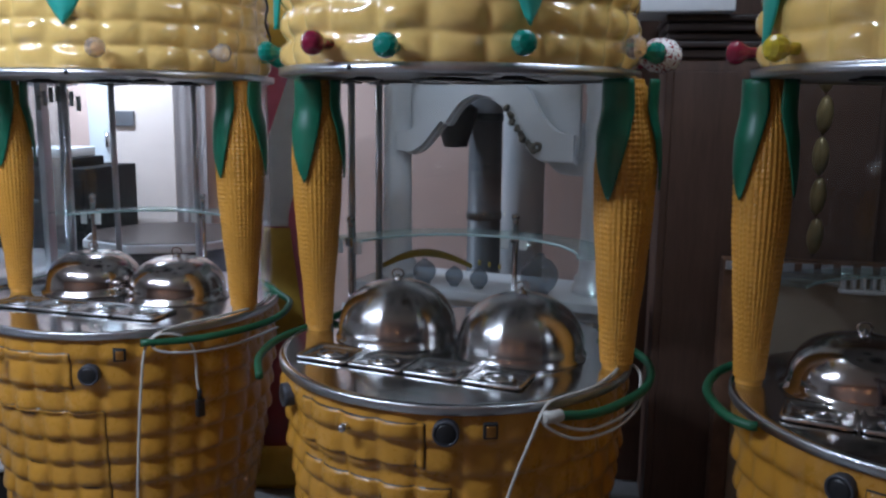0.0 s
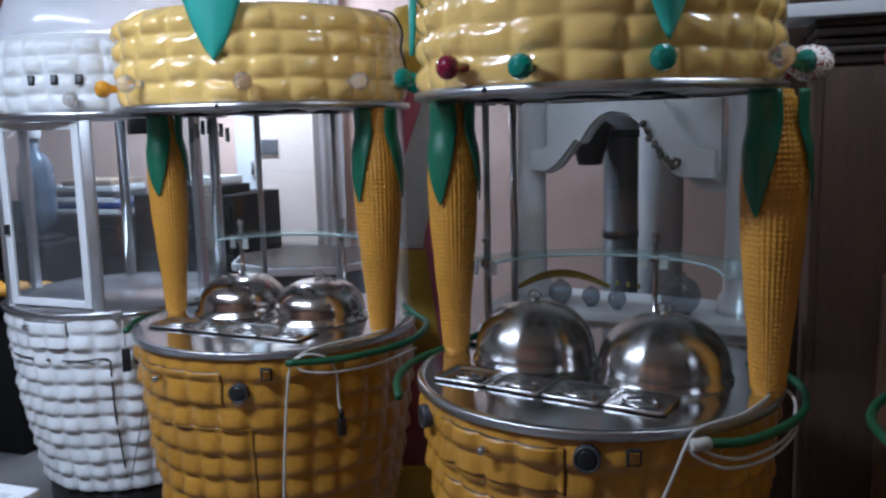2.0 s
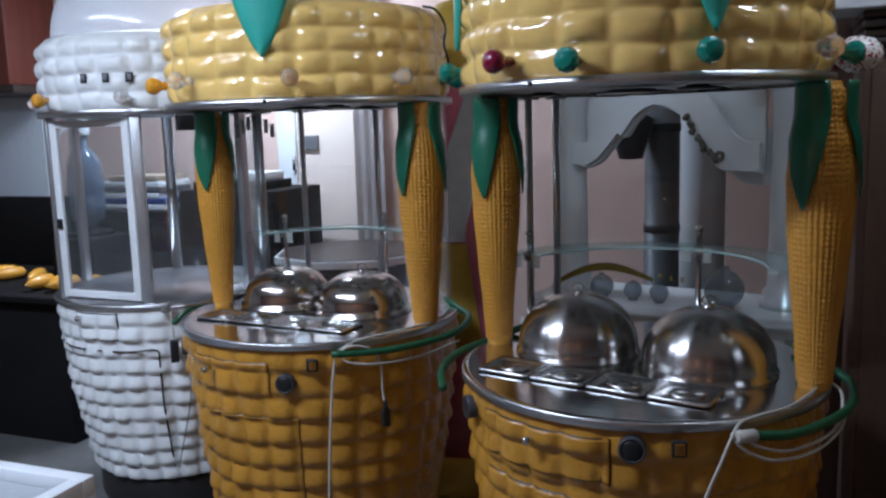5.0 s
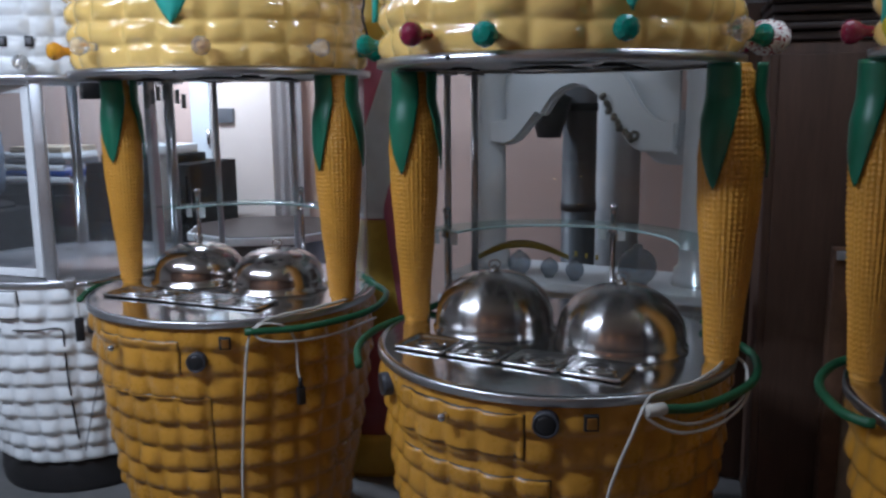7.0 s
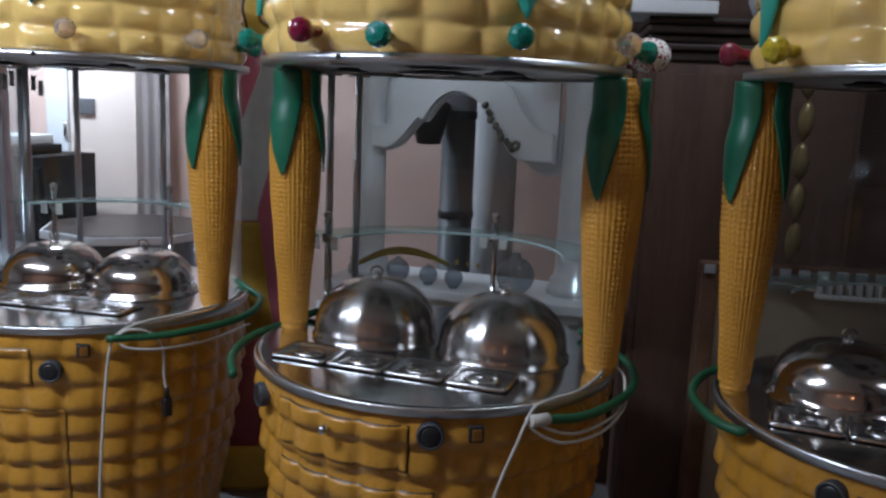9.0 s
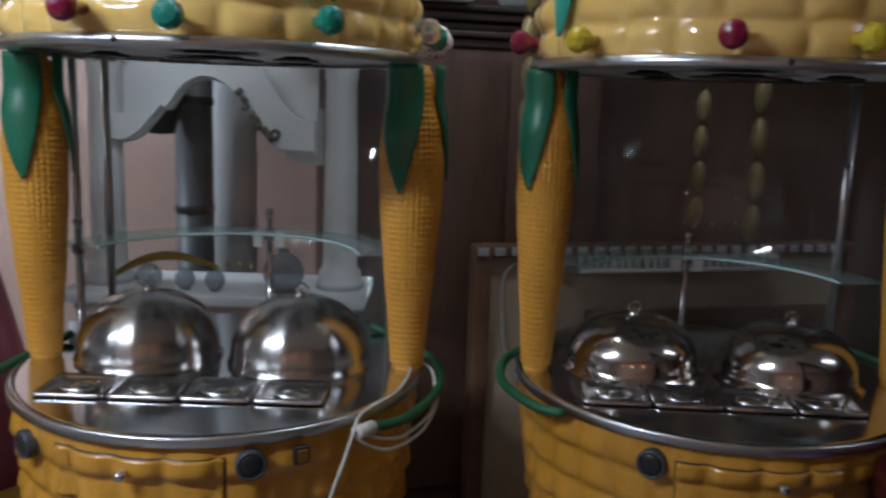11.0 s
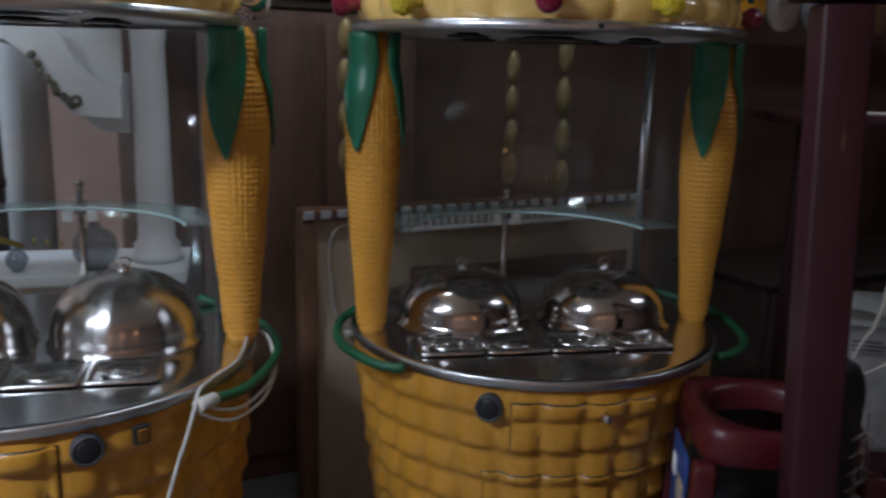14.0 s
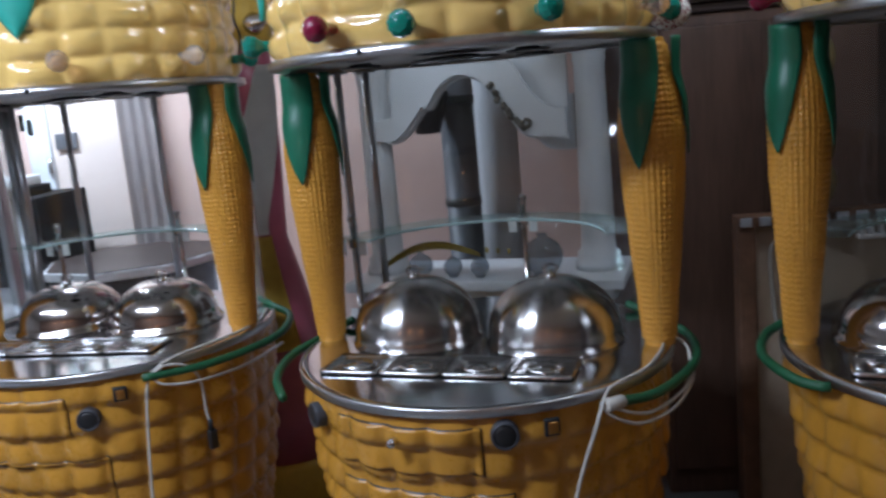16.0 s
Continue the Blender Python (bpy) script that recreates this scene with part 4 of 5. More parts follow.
# ---- classical surround behind the middle cart ----
def surround():
    s = thing("white_surround", pose(-0.1, 3.42, 0, 0, 0, -13) @ pose(0.1, -3.42, 0.012), "white moulded arch surround on a panelled base", "arch surround")
    part("base_body", box(-0.5, 0.37, 3.36, 3.62, 0.1, 0.79, 0.006), PLASTER, s)
    part("base_foot", box(-0.54, 0.41, 3.32, 3.64, -0.012, 0.1, 0.008), PLASTER, s)
    part("base_shelf", box(-0.58, 0.45, 3.26, 3.66, 0.835, 0.872, 0.006), PLASTER, s)
    part("base_moulding", box(-0.55, 0.42, 3.31, 3.64, 0.79, 0.835, 0.014), PLASTER, s)
    for x0, x1 in ((-0.44, -0.1), (-0.03, 0.31)):
        part("raised_panel", box(x0, x1, 3.348, 3.36, 0.2, 0.72, 0.005), PLASTER, s)
    for x in (-0.475, 0.345):
        prof = [(0.085, 0.872), (0.085, 0.90), (0.075, 0.905), (0.078, 0.93), (0.062, 0.945), (0.06, 1.0), (0.057, 1.3), (0.053, 1.6), (0.06, 1.612), (0.055, 1.63), (0.075, 1.66), (0.08, 1.69)]
        col = part("column", lathe(prof, 28, m=Matrix.Translation((x, 3.46, 0))), PLASTER, s)
        part("capital", box(x - 0.085, x + 0.085, 3.375, 3.545, 1.69, 1.73, 0.005), PLASTER, col)
    def board(name, low, top, y0, y1):
        """A sawn board between a lower and an upper outline, each a smooth run of (x, z)."""
        lo, hi = ([(p.x, p.z) for p in smooth_path([(x, 0, z) for x, z in run], 6)] for run in (low, top))

        def at(run, x):
            k = next((i for i in range(len(run) - 1) if x <= run[i + 1][0]), len(run) - 2)
            (xa, za), (xb, zb) = run[k], run[k + 1]
            return za + (zb - za) * min(1, max(0, (x - xa) / max(1e-6, xb - xa)))

        bm, rows = bmesh.new(), []
        for k in range(73):
            x = low[0][0] + (low[-1][0] - low[0][0]) * k / 72
            z0, z1 = at(lo, x), at(hi, x)
            rows.append([bm.verts.new(c) for c in ((x, y0, z0), (x, y1, z0), (x, y1, z1), (x, y0, z1))])
        for p, q in zip(rows, rows[1:]):
            for k in range(4):
                bm.faces.new((p[k], q[k], q[(k + 1) % 4], p[(k + 1) % 4]))
        bm.faces.new(rows[0])
        bm.faces.new(rows[-1])
        return part(name, bm, PLASTER, s, "", False)

    sweep = [(-0.45, 1.385), (-0.40, 1.378), (-0.35, 1.40), (-0.30, 1.455), (-0.262, 1.50), (-0.245, 1.492), (-0.20, 1.555), (-0.15, 1.592), (-0.10, 1.60), (-0.045, 1.58), (0.0, 1.535), (0.03, 1.49), (0.07, 1.42), (0.11, 1.378), (0.16, 1.362), (0.26, 1.357)]
    crest = [(-0.45, 1.458), (-0.41, 1.462), (-0.36, 1.482), (-0.30, 1.53), (-0.25, 1.575), (-0.2, 1.61), (-0.15, 1.64), (-0.10, 1.655), (0.0, 1.655), (0.06, 1.64), (0.09, 1.61), (0.12, 1.555), (0.155, 1.505), (0.2, 1.468), (0.26, 1.456)]
    board("arch_band", sweep, crest, 3.40, 3.437)
    board("arch_rim", [(x, z - 0.012) for x, z in sweep], [(x, z + 0.012) for x, z in sweep], 3.4375, 3.484)
    board("arch_panel", [(x, z + 0.015) for x, z in sweep], [(-0.45, 1.9), (0.26, 1.9)], 3.485, 3.51)
    board("arch_bracket", [(0.08, 1.43), (0.11, 1.39), (0.14, 1.345), (0.175, 1.312), (0.22, 1.302), (0.275, 1.302)], [(0.08, 1.5), (0.275, 1.5)], 3.511, 3.55)
    part("entablature", box(-0.56, 0.46, 3.36, 3.56, 1.905, 2.0, 0.012), PLASTER, s)
    part("cornice", box(-0.62, 0.52, 3.30, 3.6, 2.0, 2.06, 0.016), PLASTER, s)
    for k in range(9):
        q = k / 8
        px, pz = 0.005 + 0.115 * q, 1.55 - 0.15 * q - 0.02 * math.sin(3 * q)
        part("scroll_bead", lathe([(0.001, -0.014), (0.011, -0.009), (0.013, 0), (0.009, 0.008), (0.012, 0.012), (0.001, 0.018)], 10, m=pose(px + 0.006 * math.sin(k * 2.2), 3.385, pz, 30 * math.sin(k * 1.9), 40 * math.cos(k * 2.7), 0)), BRASS_OLD, s, "tarnished metal ornament bead")
    part("scroll_drop", tube([(0.09, 3.385, 1.43), (0.11, 3.38, 1.405), (0.135, 3.38, 1.40), (0.14, 3.38, 1.42), (0.12, 3.38, 1.425)], 0.007, 8), BRASS_OLD, s, "tarnished metal scroll")


BRASS_OLD = material("tarnished_metal", (0.16, 0.14, 0.11), 0.4, 0.6, vary=0.4, grain=60, stain=30)
GLOBE = clear("grey_glass_globe", (0.5, 0.54, 0.58), 0.10, 0.08)
surround()
for gx, gy, gr in ((-0.31, 3.33, 0.045), (-0.19, 3.34, 0.035), (-0.09, 3.33, 0.035), (0.14, 3.33, 0.07)):
    prof = [(gr * 0.5, 0), (gr * 0.55, 0.006)] + [(gr * math.cos(a), 0.006 + gr * (0.95 + math.sin(a))) for a in [math.pi * (k / 12 - 0.42) for k in range(11)]] + [(gr * 0.25, 0.008 + gr * 1.98), (gr * 0.25, gr * 2.2), (0.001, gr * 2.25)]
    single("glass_globe", lathe(prof, 28), GLOBE, "grey glass globe standing on the white shelf", "glass globe", pose(gx, gy - 0.22 * gx - 0.02, 0.884), "globes on the shelf")

# pillar seen through the arch
pillar = thing("dark_pillar", pose(-0.20, 4.35, 0), "dark grey round pillar with black bands", "pillar")
part("shaft", lathe([(0.10, 0), (0.10, 0.08), (0.085, 0.1), (0.082, 1.53)], 32), material("dark_grey_paint", (0.09, 0.097, 0.105), 0.45, vary=0.2, stain=6, stretch=(3, 3, 0.4)), pillar)
for bz in (1.02, 1.50):
    part("black_band", lathe([(0.0855, bz), (0.088, bz + 0.003), (0.088, bz + 0.035), (0.0855, bz + 0.038)], 32, caps=False), BLACK, pillar)
part("upper_shaft", lathe([(0.084, 1.531), (0.084, 2.9)], 32), FOAM, pillar)
hang = thing("hanging_lamp", pose(-0.325, 4.2, 0), "black cone-shaped hanging lamp, unlit", "hanging lamp")
part("shade", lathe([(0.001, 1.375), (0.055, 1.38), (0.075, 1.45), (0.10, 1.53), (0.105, 1.56), (0.04, 1.60), (0.012, 1.62)], 28), BLACK, hang)
part("rod", lathe([(0.008, 1.615), (0.008, 2.9)], 8), BLACK, hang)
single("grey_column", lathe([(0.11, 0), (0.11, 2.9)], 36, m=pose(-0.03, 4.6, 0)), PLASTER, "pale grey round column near the back wall", "column", kind="structure")

# ---- dark corner ----
def wardrobe():
    w = thing("wardrobe", pose(0, 0, 0), "dark brown wooden wardrobe with a heavy cornice", "wardrobe")
    part("carcass", box(0.56, 1.3, 3.34, 3.69, 0.0, 1.74, 0.006), WALL_BROWN, w)
    for z0, z1, o in ((1.742, 1.775, 0.015), (1.776, 1.80, 0.04), (1.801, 1.83, 0.025), (1.831, 1.86, 0.055), (1.861, 1.885, 0.075)):
        part("cornice_moulding", box(0.56 - o * 0.2, 1.3 + o, 3.34 - o, 3.69, z0, z1, 0.008), DARK_WOOD, w)
    for x0, x1 in ((0.585, 0.92), (0.94, 1.275)):
        part("door", box(x0, x1, 3.325, 3.34, 0.1, 1.7, 0.005), WALL_BROWN, w)
    return w


wardrobe()
single("stone_slab", box(0.40, 0.76, 3.20, 3.5, 1.886, 1.93, 0.006), PLASTER, "pale grey slab lying on the wardrobe cornice", "slab")
single("round_pot", lathe([(0.05, 0), (0.08, 0.02), (0.1, 0.07), (0.095, 0.12), (0.07, 0.16), (0.075, 0.175), (0.06, 0.175), (0.001, 0.16)], 32), FOAM, "grey rounded pot on the wardrobe", "pot", pose(1.0, 3.42, 1.886))

# leaning framed board with an old lamp tray
def board():
    b = thing("framed_board", pose(0, 0, 0), "tan board with a worn brown frame and lamp tray", "board")
    part("face", box(0.80, 2.16, 3.03, 3.07, 0.0, 1.05, 0.003), TAN_BOARD, b)
    for x0, x1 in ((0.745, 0.799), (2.161, 2.215)):
        part("upright", box(x0, x1, 3.0, 3.08, 0.0, 1.09, 0.004), BROWN_EDGE, b)
    part("top_rail", box(0.80, 2.16, 3.0, 3.08, 1.055, 1.09, 0.004), BROWN_EDGE, b)
    part("wooden_batten", box(1.15, 2.1, 3.005, 3.029, 0.76, 0.86, 0.004), BROWN_EDGE, b, "dark brown wooden batten")
    for k in range(24):
        part("edge_tooth", box(0.75 + 0.058 * k, 0.785 + 0.058 * k, 2.99, 2.999, 1.06, 1.088, 0.002), FOAM, b, "grey metal edge tooth")
    tray = part("lamp_tray", box(1.09, 1.86, 2.95, 2.985, 1.005, 1.018, 0.003), WHITE_ALU, b, "white metal lamp tray")
    for k in range(26):
        part("tray_rib", box(1.095 + 0.0295 * k, 1.106 + 0.0295 * k, 2.955, 2.985, 1.018, 1.062, 0.002), WHITE_ALU, tray)
    part("loop_cord", tube([(0.93, 3.02, 0.66), (0.87, 3.02, 0.72), (0.85, 3.02, 0.85), (0.85, 3.02, 0.98), (0.90, 3.02, 1.03), (1.0, 3.015, 1.035), (1.12, 2.975, 1.022)], 0.006, 8), CORD, b, "white loop of cord")
    part("cord_end", box(0.90, 0.97, 3.0, 3.025, 0.64, 0.66, 0.003), CORD, b)


board()


def bead_strand(x, y, bottom, size, group):
    s = thing("bead_strand", pose(x, y, 0), "hanging strand of dull golden beads", "bead strand", group)
    part("thread", lathe([(0.003, bottom), (0.003, 2.9)], 8), BROWN_EDGE, s)
    n = int((2.88 - bottom) / (size * 1.04))
    shape = [(0.2 * size * math.sin(math.pi * k / 12) ** 0.5 + 0.0005, size * k / 12) for k in range(13)]
    data = mesh_of("bead", lathe(shape, 16), BEAD)
    for k in range(n):
        o = new("bead", data)
        o.parent = s
        o.location = (0, 0, bottom + 0.01 + size * 1.04 * k)
        o.rotation_euler = (0.05 * math.sin(k * 2.1), 0.06 * math.cos(k * 1.3), k)


bead_strand(1.51, 2.98, 1.14, 0.115, "golden bead strands")
bead_strand(1.73, 2.98, 1.08, 0.145, "golden bead strands")
bead_strand(0.885, 2.98, 1.2, 0.12, "golden bead strands")
bead_strand(1.005, 2.98, 1.11, 0.12, "golden bead strands")

# maroon tall frame
def maroon_frame():
    f = thing("stall_structure", pose(1.143, 1.378, 0, 0, 0, -32), "tall maroon painted wooden stall frame", "stall frame")
    lean = Matrix.Translation((0.008, 0, 1.677)) @ Matrix.Rotation(radians(-2.8), 4, "Y") @ Matrix.Translation((0, 0, -1.677))
    part("post", box(-0.04, 0.04, -0.04, 0.04, 0.002, 1.676, 0.006, m=lean), MAROON, f, "slightly leaning maroon post")
    part("post", box(1.25, 1.33, -0.04, 0.04, 0, 1.677, 0.006), MAROON, f)
    part("top_rail", box(-0.065, 1.355, -0.051, 0.051, 1.679, 1.77, 0.006), MAROON, f)


maroon_frame()
bm = sheet(lambda u, v: Vector(((0.095 + 0.02 * noise.noise(Vector((u * 6, v * 5, 3)))) * math.sin(2 * math.pi * u) * (1 - 0.985 * v ** 18) ** 0.5, (0.085 + 0.02 * noise.noise(Vector((u * 6, v * 5, 9)))) * math.cos(2 * math.pi * u) * (1 - 0.985 * v ** 18) ** 0.5, 0.98 * v)), 36, 28, True)
bag = single("black_bag", bm, BLACK, "black cloth bag with pale lace hanging from the stall post", "bag", pose(1.262, 1.372, 0.50) @ Matrix.Diagonal((0.6, 0.5, 0.57, 1)))
part("strap", tube([(0.02, 0.0, 0.96), (-0.03, 0.0, 0.985), (-0.09, 0.0, 0.97), (-0.115, 0.0, 0.93), (-0.1, 0.0, 0.88)], 0.012, 8), BLACK, bag, "black cloth strap looped to the post")
for k in range(7):
    part("lace_loop", tube([(0.03 * math.cos(t) - 0.03 + 0.012 * k, -0.112, 0.1 + 0.1 * k + 0.03 * math.sin(t)) for t in [2 * math.pi * q / 12 for q in range(13)]], 0.003, 6, straight=True), LACE, bag, "pale lace loop")
for k in range(4):
    part("lace_tie", tube([(-0.03, -0.108, 0.55 + 0.06 * k), (0.02, -0.12, 0.58 + 0.06 * k), (0.06, -0.09, 0.62 + 0.06 * k)], 0.003, 6), LACE, bag, "pale lace tie")


def stool():
    s = thing("maroon_stool", pose(1.345, 1.59, 0, 0, 0, -33) @ Matrix.Diagonal((0.79, 0.79, 1.145, 1)), "maroon moulded plastic stool with a round hole in its seat", "stool")
    half, hole, bm = 0.21, 0.162, bmesh.new()
    n, rings = 48, []

    def square(a, h, z):
        c, d = math.cos(a), math.sin(a)
        k = h / (abs(c) ** 7 + abs(d) ** 7) ** (1 / 7)
        return Vector((k * c, k * d, z))

    for rad, z, kind in ((hole, 0.70, 0), (hole, 0.742, 0), (hole + 0.012, 0.752, 0), (half - 0.012, 0.756, 1), (half - 0.004, 0.75, 1), (half, 0.735, 1), (half + 0.006, 0.70, 1), (half - 0.004, 0.69, 1)):
        rings.append([bm.verts.new(square(2 * math.pi * k / n, rad, z) if kind else Vector((rad * math.cos(2 * math.pi * k / n), rad * math.sin(2 * math.pi * k / n), z))) for k in range(n)])
    for p, q in zip(rings, rings[1:]):
        for k in range(n):
            bm.faces.new((p[k], p[(k + 1) % n], q[(k + 1) % n], q[k]))
    part("seat", bm, MAROON_DARK, s)
    # Black sheet added below the hole in place of the shade inside.
    part("hole_shade", box(-0.17, 0.17, -0.17, 0.17, 0.56, 0.57, 0.004), BLACK, s, "black sheet standing in for shade under the seat hole")
    for x in (-1, 1):
        for y in (-1, 1):
            part("leg", box(x * 0.205 - 0.028, x * 0.205 + 0.028, y * 0.205 - 0.028, y * 0.205 + 0.028, 0, 0.695, 0.01), MAROON_DARK, s)
    for z in (0.22, 0.44):
        for q in range(4):
            part("side_rail", box(-0.176, 0.176, -0.225, -0.205, z, z + 0.035, 0.005, m=Matrix.Rotation(radians(90 * q), 4, "Z")), MAROON_DARK, s)
    turn = Matrix.Rotation(radians(-90), 4, "Z")
    card = part("picture_card", box(-0.11, 0.10, -0.224, -0.2205, 0.50, 0.665, 0.001, m=turn), BLUE_BAG, s, "blue printed card on the side")
    part("pale_patch", box(-0.02, 0.07, -0.2265, -0.2245, 0.51, 0.60, 0.0005, m=turn), TAN_BOARD, card, "pale printed patch")
    part("pale_patch", box(-0.10, -0.05, -0.2265, -0.2245, 0.58, 0.62, 0.0005, m=turn), PAPER, card, "pale printed patch")


MAROON_DARK = material("maroon_plastic", (0.07, 0.006, 0.010), 0.35, coat=0.2, vary=0.15, grain=20, stain=5)
stool()


def tall_table():
    t = thing("maroon_table", pose(2.40, 1.93, 0.028, 0, 0, -38), "tall maroon table with an arched apron", "table")
    part("tabletop", box(-0.56, 0.9, -0.25, 0.2, 1.40, 1.43, 0.006), MAROON, t)
    for x, y in ((-0.09, -0.2), (0.84, -0.2), (-0.38, 0.14), (0.84, 0.15)):
        part("leg", box(x - 0.03, x + 0.03, y - 0.03, y + 0.03, -0.028, 1.399, 0.005), MAROON, t)
    for x0, x1 in ((-0.058, 0.36), (0.362, 0.808)):
        bm = bmesh.new()
        rows = []
        for k in range(21):
            u = k / 20
            z = 1.06 + 0.2 * math.sin(math.pi * u) ** 0.6
            px = x0 + (x1 - x0) * u
            rows.append([bm.verts.new(c) for c in ((px, -0.21, z), (px, -0.19, z), (px, -0.19, 1.398), (px, -0.21, 1.398))])
        for a, b in zip(rows, rows[1:]):
            for k in range(4):
                bm.faces.new((a[k], b[k], b[(k + 1) % 4], a[(k + 1) % 4]))
        bm.faces.new(rows[0])
        bm.faces.new(rows[-1])
        part("arched_apron", bm, MAROON, t, "", False)
    part("lower_shelf", box(-0.49, 0.80, -0.16, 0.18, 0.34, 0.37, 0.005), MAROON, t)


tall_table()
single("white_cable", tube([(1.974, 1.93, 1.465), (2.04, 1.88, 1.465), (2.095, 1.836, 1.464), (2.113, 1.82, 1.45), (2.101, 1.825, 1.357), (2.074, 1.845, 1.091), (2.058, 1.86, 0.9), (2.016, 1.895, 0.753), (1.99, 1.9, 0.4), (1.98, 1.88, 0.008)], 0.005, 8), CORD, "white cable hanging over the table edge", "cable")
single("thin_wire", tube([(2.10, 1.80, 0.745), (2.141, 1.795, 0.733), (2.211, 1.745, 0.688), (2.27, 1.699, 0.633), (2.312, 1.666, 0.584), (2.35, 1.64, 0.4), (2.36, 1.63, 0.005)], 0.0035, 6), CORD, "thin pale wire hanging to the floor", "wire")
single("thin_wire", tube([(2.01, 1.9, 0.70), (2.068, 1.853, 0.751), (2.138, 1.79, 0.813), (2.211, 1.735, 0.848), (2.33, 1.68, 0.7), (2.4, 1.66, 0.3), (2.41, 1.66, 0.005)], 0.0035, 6), CORD, "thin pale wire hanging to the floor", "wire")
# stock beyond the frame
def bundle():
    b = thing("paper_bundle", pose(2.37, 1.91, 0.399, 0, 0, -38), "leaning white printed sheets and folded cartons", "paper bundle")

    def leaf(name, x0, x1, z0, z1, y, mat, text, bow=0.03, cut=0.0, thick=0.006):
        bm = sheet(lambda u, v: Vector((x0 + (x1 - x0) * u, y + bow * math.sin(2.4 * u) + 0.05 * v + 0.004 * noise.noise(Vector((u * 4, v * 5, y * 30))), z0 + (z1 - z0) * v * (1 - cut * u ** 3))), 16, 12)
        bmesh.ops.solidify(bm, geom=bm.faces[:], thickness=thick)
        return part(name, bm, mat, b, text)

    leaf("back_sheet", -0.26, 0.17, 0.0, 0.50, 0.03, PAPER, "stiff white sheet", cut=0.12, thick=0.012)
    front = leaf("front_sheet", -0.24, 0.13, 0.0, 0.40, -0.02, GREY_PAPER, "greyish printed sheet")
    leaf("side_sheet", 0.02, 0.20, 0.0, 0.34, -0.05, GREY_PAPER, "greyish printed sheet", bow=0.01, cut=0.1)
    for k in range(3):
        part("print_bar", box(-0.21, -0.12 + 0.03 * (k % 2), -0.028, -0.0265, 0.27 + 0.014 * k, 0.276 + 0.014 * k, 0, m=Matrix.Translation((0, 0.028, 0.06))), GREY_RING, front, "grey unreadable print line")
    for x0, x1, z0, lift in ((-0.27, -0.05, 0.47, 0.035), (-0.12, 0.12, 0.42, 0.02)):
        bm = sheet(lambda u, v: Vector((x0 + (x1 - x0) * u, -0.03 + 0.012 * math.sin(5 * u) + 0.08 * v, z0 + lift * v - 0.03 * u + 0.006 * math.sin(4 * u + 2 * v))), 10, 4)
        bmesh.ops.solidify(bm, geom=bm.faces[:], thickness=0.004)
        part("folded_flap", bm, PAPER, b, "loose folded white flap")


GREY_PAPER = material("greyish_printed_paper", (0.58, 0.56, 0.55), 0.6, vary=0.16, grain=25, stain=14)
bundle()
bm = sheet(lambda u, v: Vector(((0.19 + 0.05 * noise.noise(Vector((u * 5, v * 4, 2)))) * math.sin(2 * math.pi * u) * math.sin(math.pi * (0.08 + 0.9 * v)) ** 0.7, (0.15 + 0.05 * noise.noise(Vector((u * 5, v * 4, 7)))) * math.cos(2 * math.pi * u) * math.sin(math.pi * (0.08 + 0.9 * v)) ** 0.7, 0.72 * v)), 40, 24, True)
single("blue_sack", bm, BLUE_BAG, "crumpled blue plastic sack standing on the floor", "sack", pose(2.88, 2.02, 0.0))


def corn_figure(x, y, z0, h, fat, label):
    ob = thing("corn_figure", pose(x, y, z0), label, "corn figure", "stored corn figures")
    part("cob", corn_bm(h, fat, x), CORN, ob)
    part("foot", lathe([(fat * 0.8, -0.012), (fat * 0.8, 0.0), (fat * 0.55, 0.012)], 24), BLACK, ob)


stock = thing("stock_shelf", pose(0, 0, 0), "low dark wooden stock shelf with panel doors", "shelf")
part("carcass", box(2.75, 5.2, 2.87, 3.4, 0, 0.67, 0.006), DARK_WOOD, stock)
part("shelf_top", box(2.72, 5.23, 2.83, 3.42, 0.671, 0.7, 0.006), DARK_WOOD, stock)
for k in range(4):
    leaf_door = part("panel_door", box(2.78 + 0.6 * k, 3.34 + 0.6 * k, 2.85, 2.869, 0.05, 0.64, 0.005), DARK_WOOD, stock)
    part("knob", lathe([(0.008, 0), (0.008, 0.015), (0.014, 0.022), (0.001, 0.03)], 12, m=Matrix.Translation((3.29 + 0.6 * k, 2.85, 0.4)) @ Matrix.Rotation(radians(90), 4, "X")), STEEL, leaf_door)
for cx, cz, h, fat in ((4.3, 0.713, 0.80, 0.1),):
    corn_figure(cx, 3.0, cz, h, fat, "yellow painted corn cob figure on the stock shelf")
# Mustard darkened in colour to offset the ceiling lamp close to the dome.
DIMMED_MUSTARD = material("dimmed_mustard_rough", (0.26, 0.175, 0.045), 0.8, vary=0.3, grain=90, bump=0.8, stain=12)
corn_figure(2.585, 1.85, 1.471, 0.5, 0.075, "yellow painted corn cob figure standing on the table")
single("yellow_dome", lathe([(0.26 * math.cos(a), 0.2 * math.sin(a)) for a in [math.pi / 2 * k / 12 for k in range(12)]] + [(0.001, 0.2)], 40), DIMMED_MUSTARD, "mustard yellow rounded dome on the table", "dome", pose(2.50, 2.0, 1.459) @ Matrix.Diagonal((0.34, 0.34, 0.5, 1)))


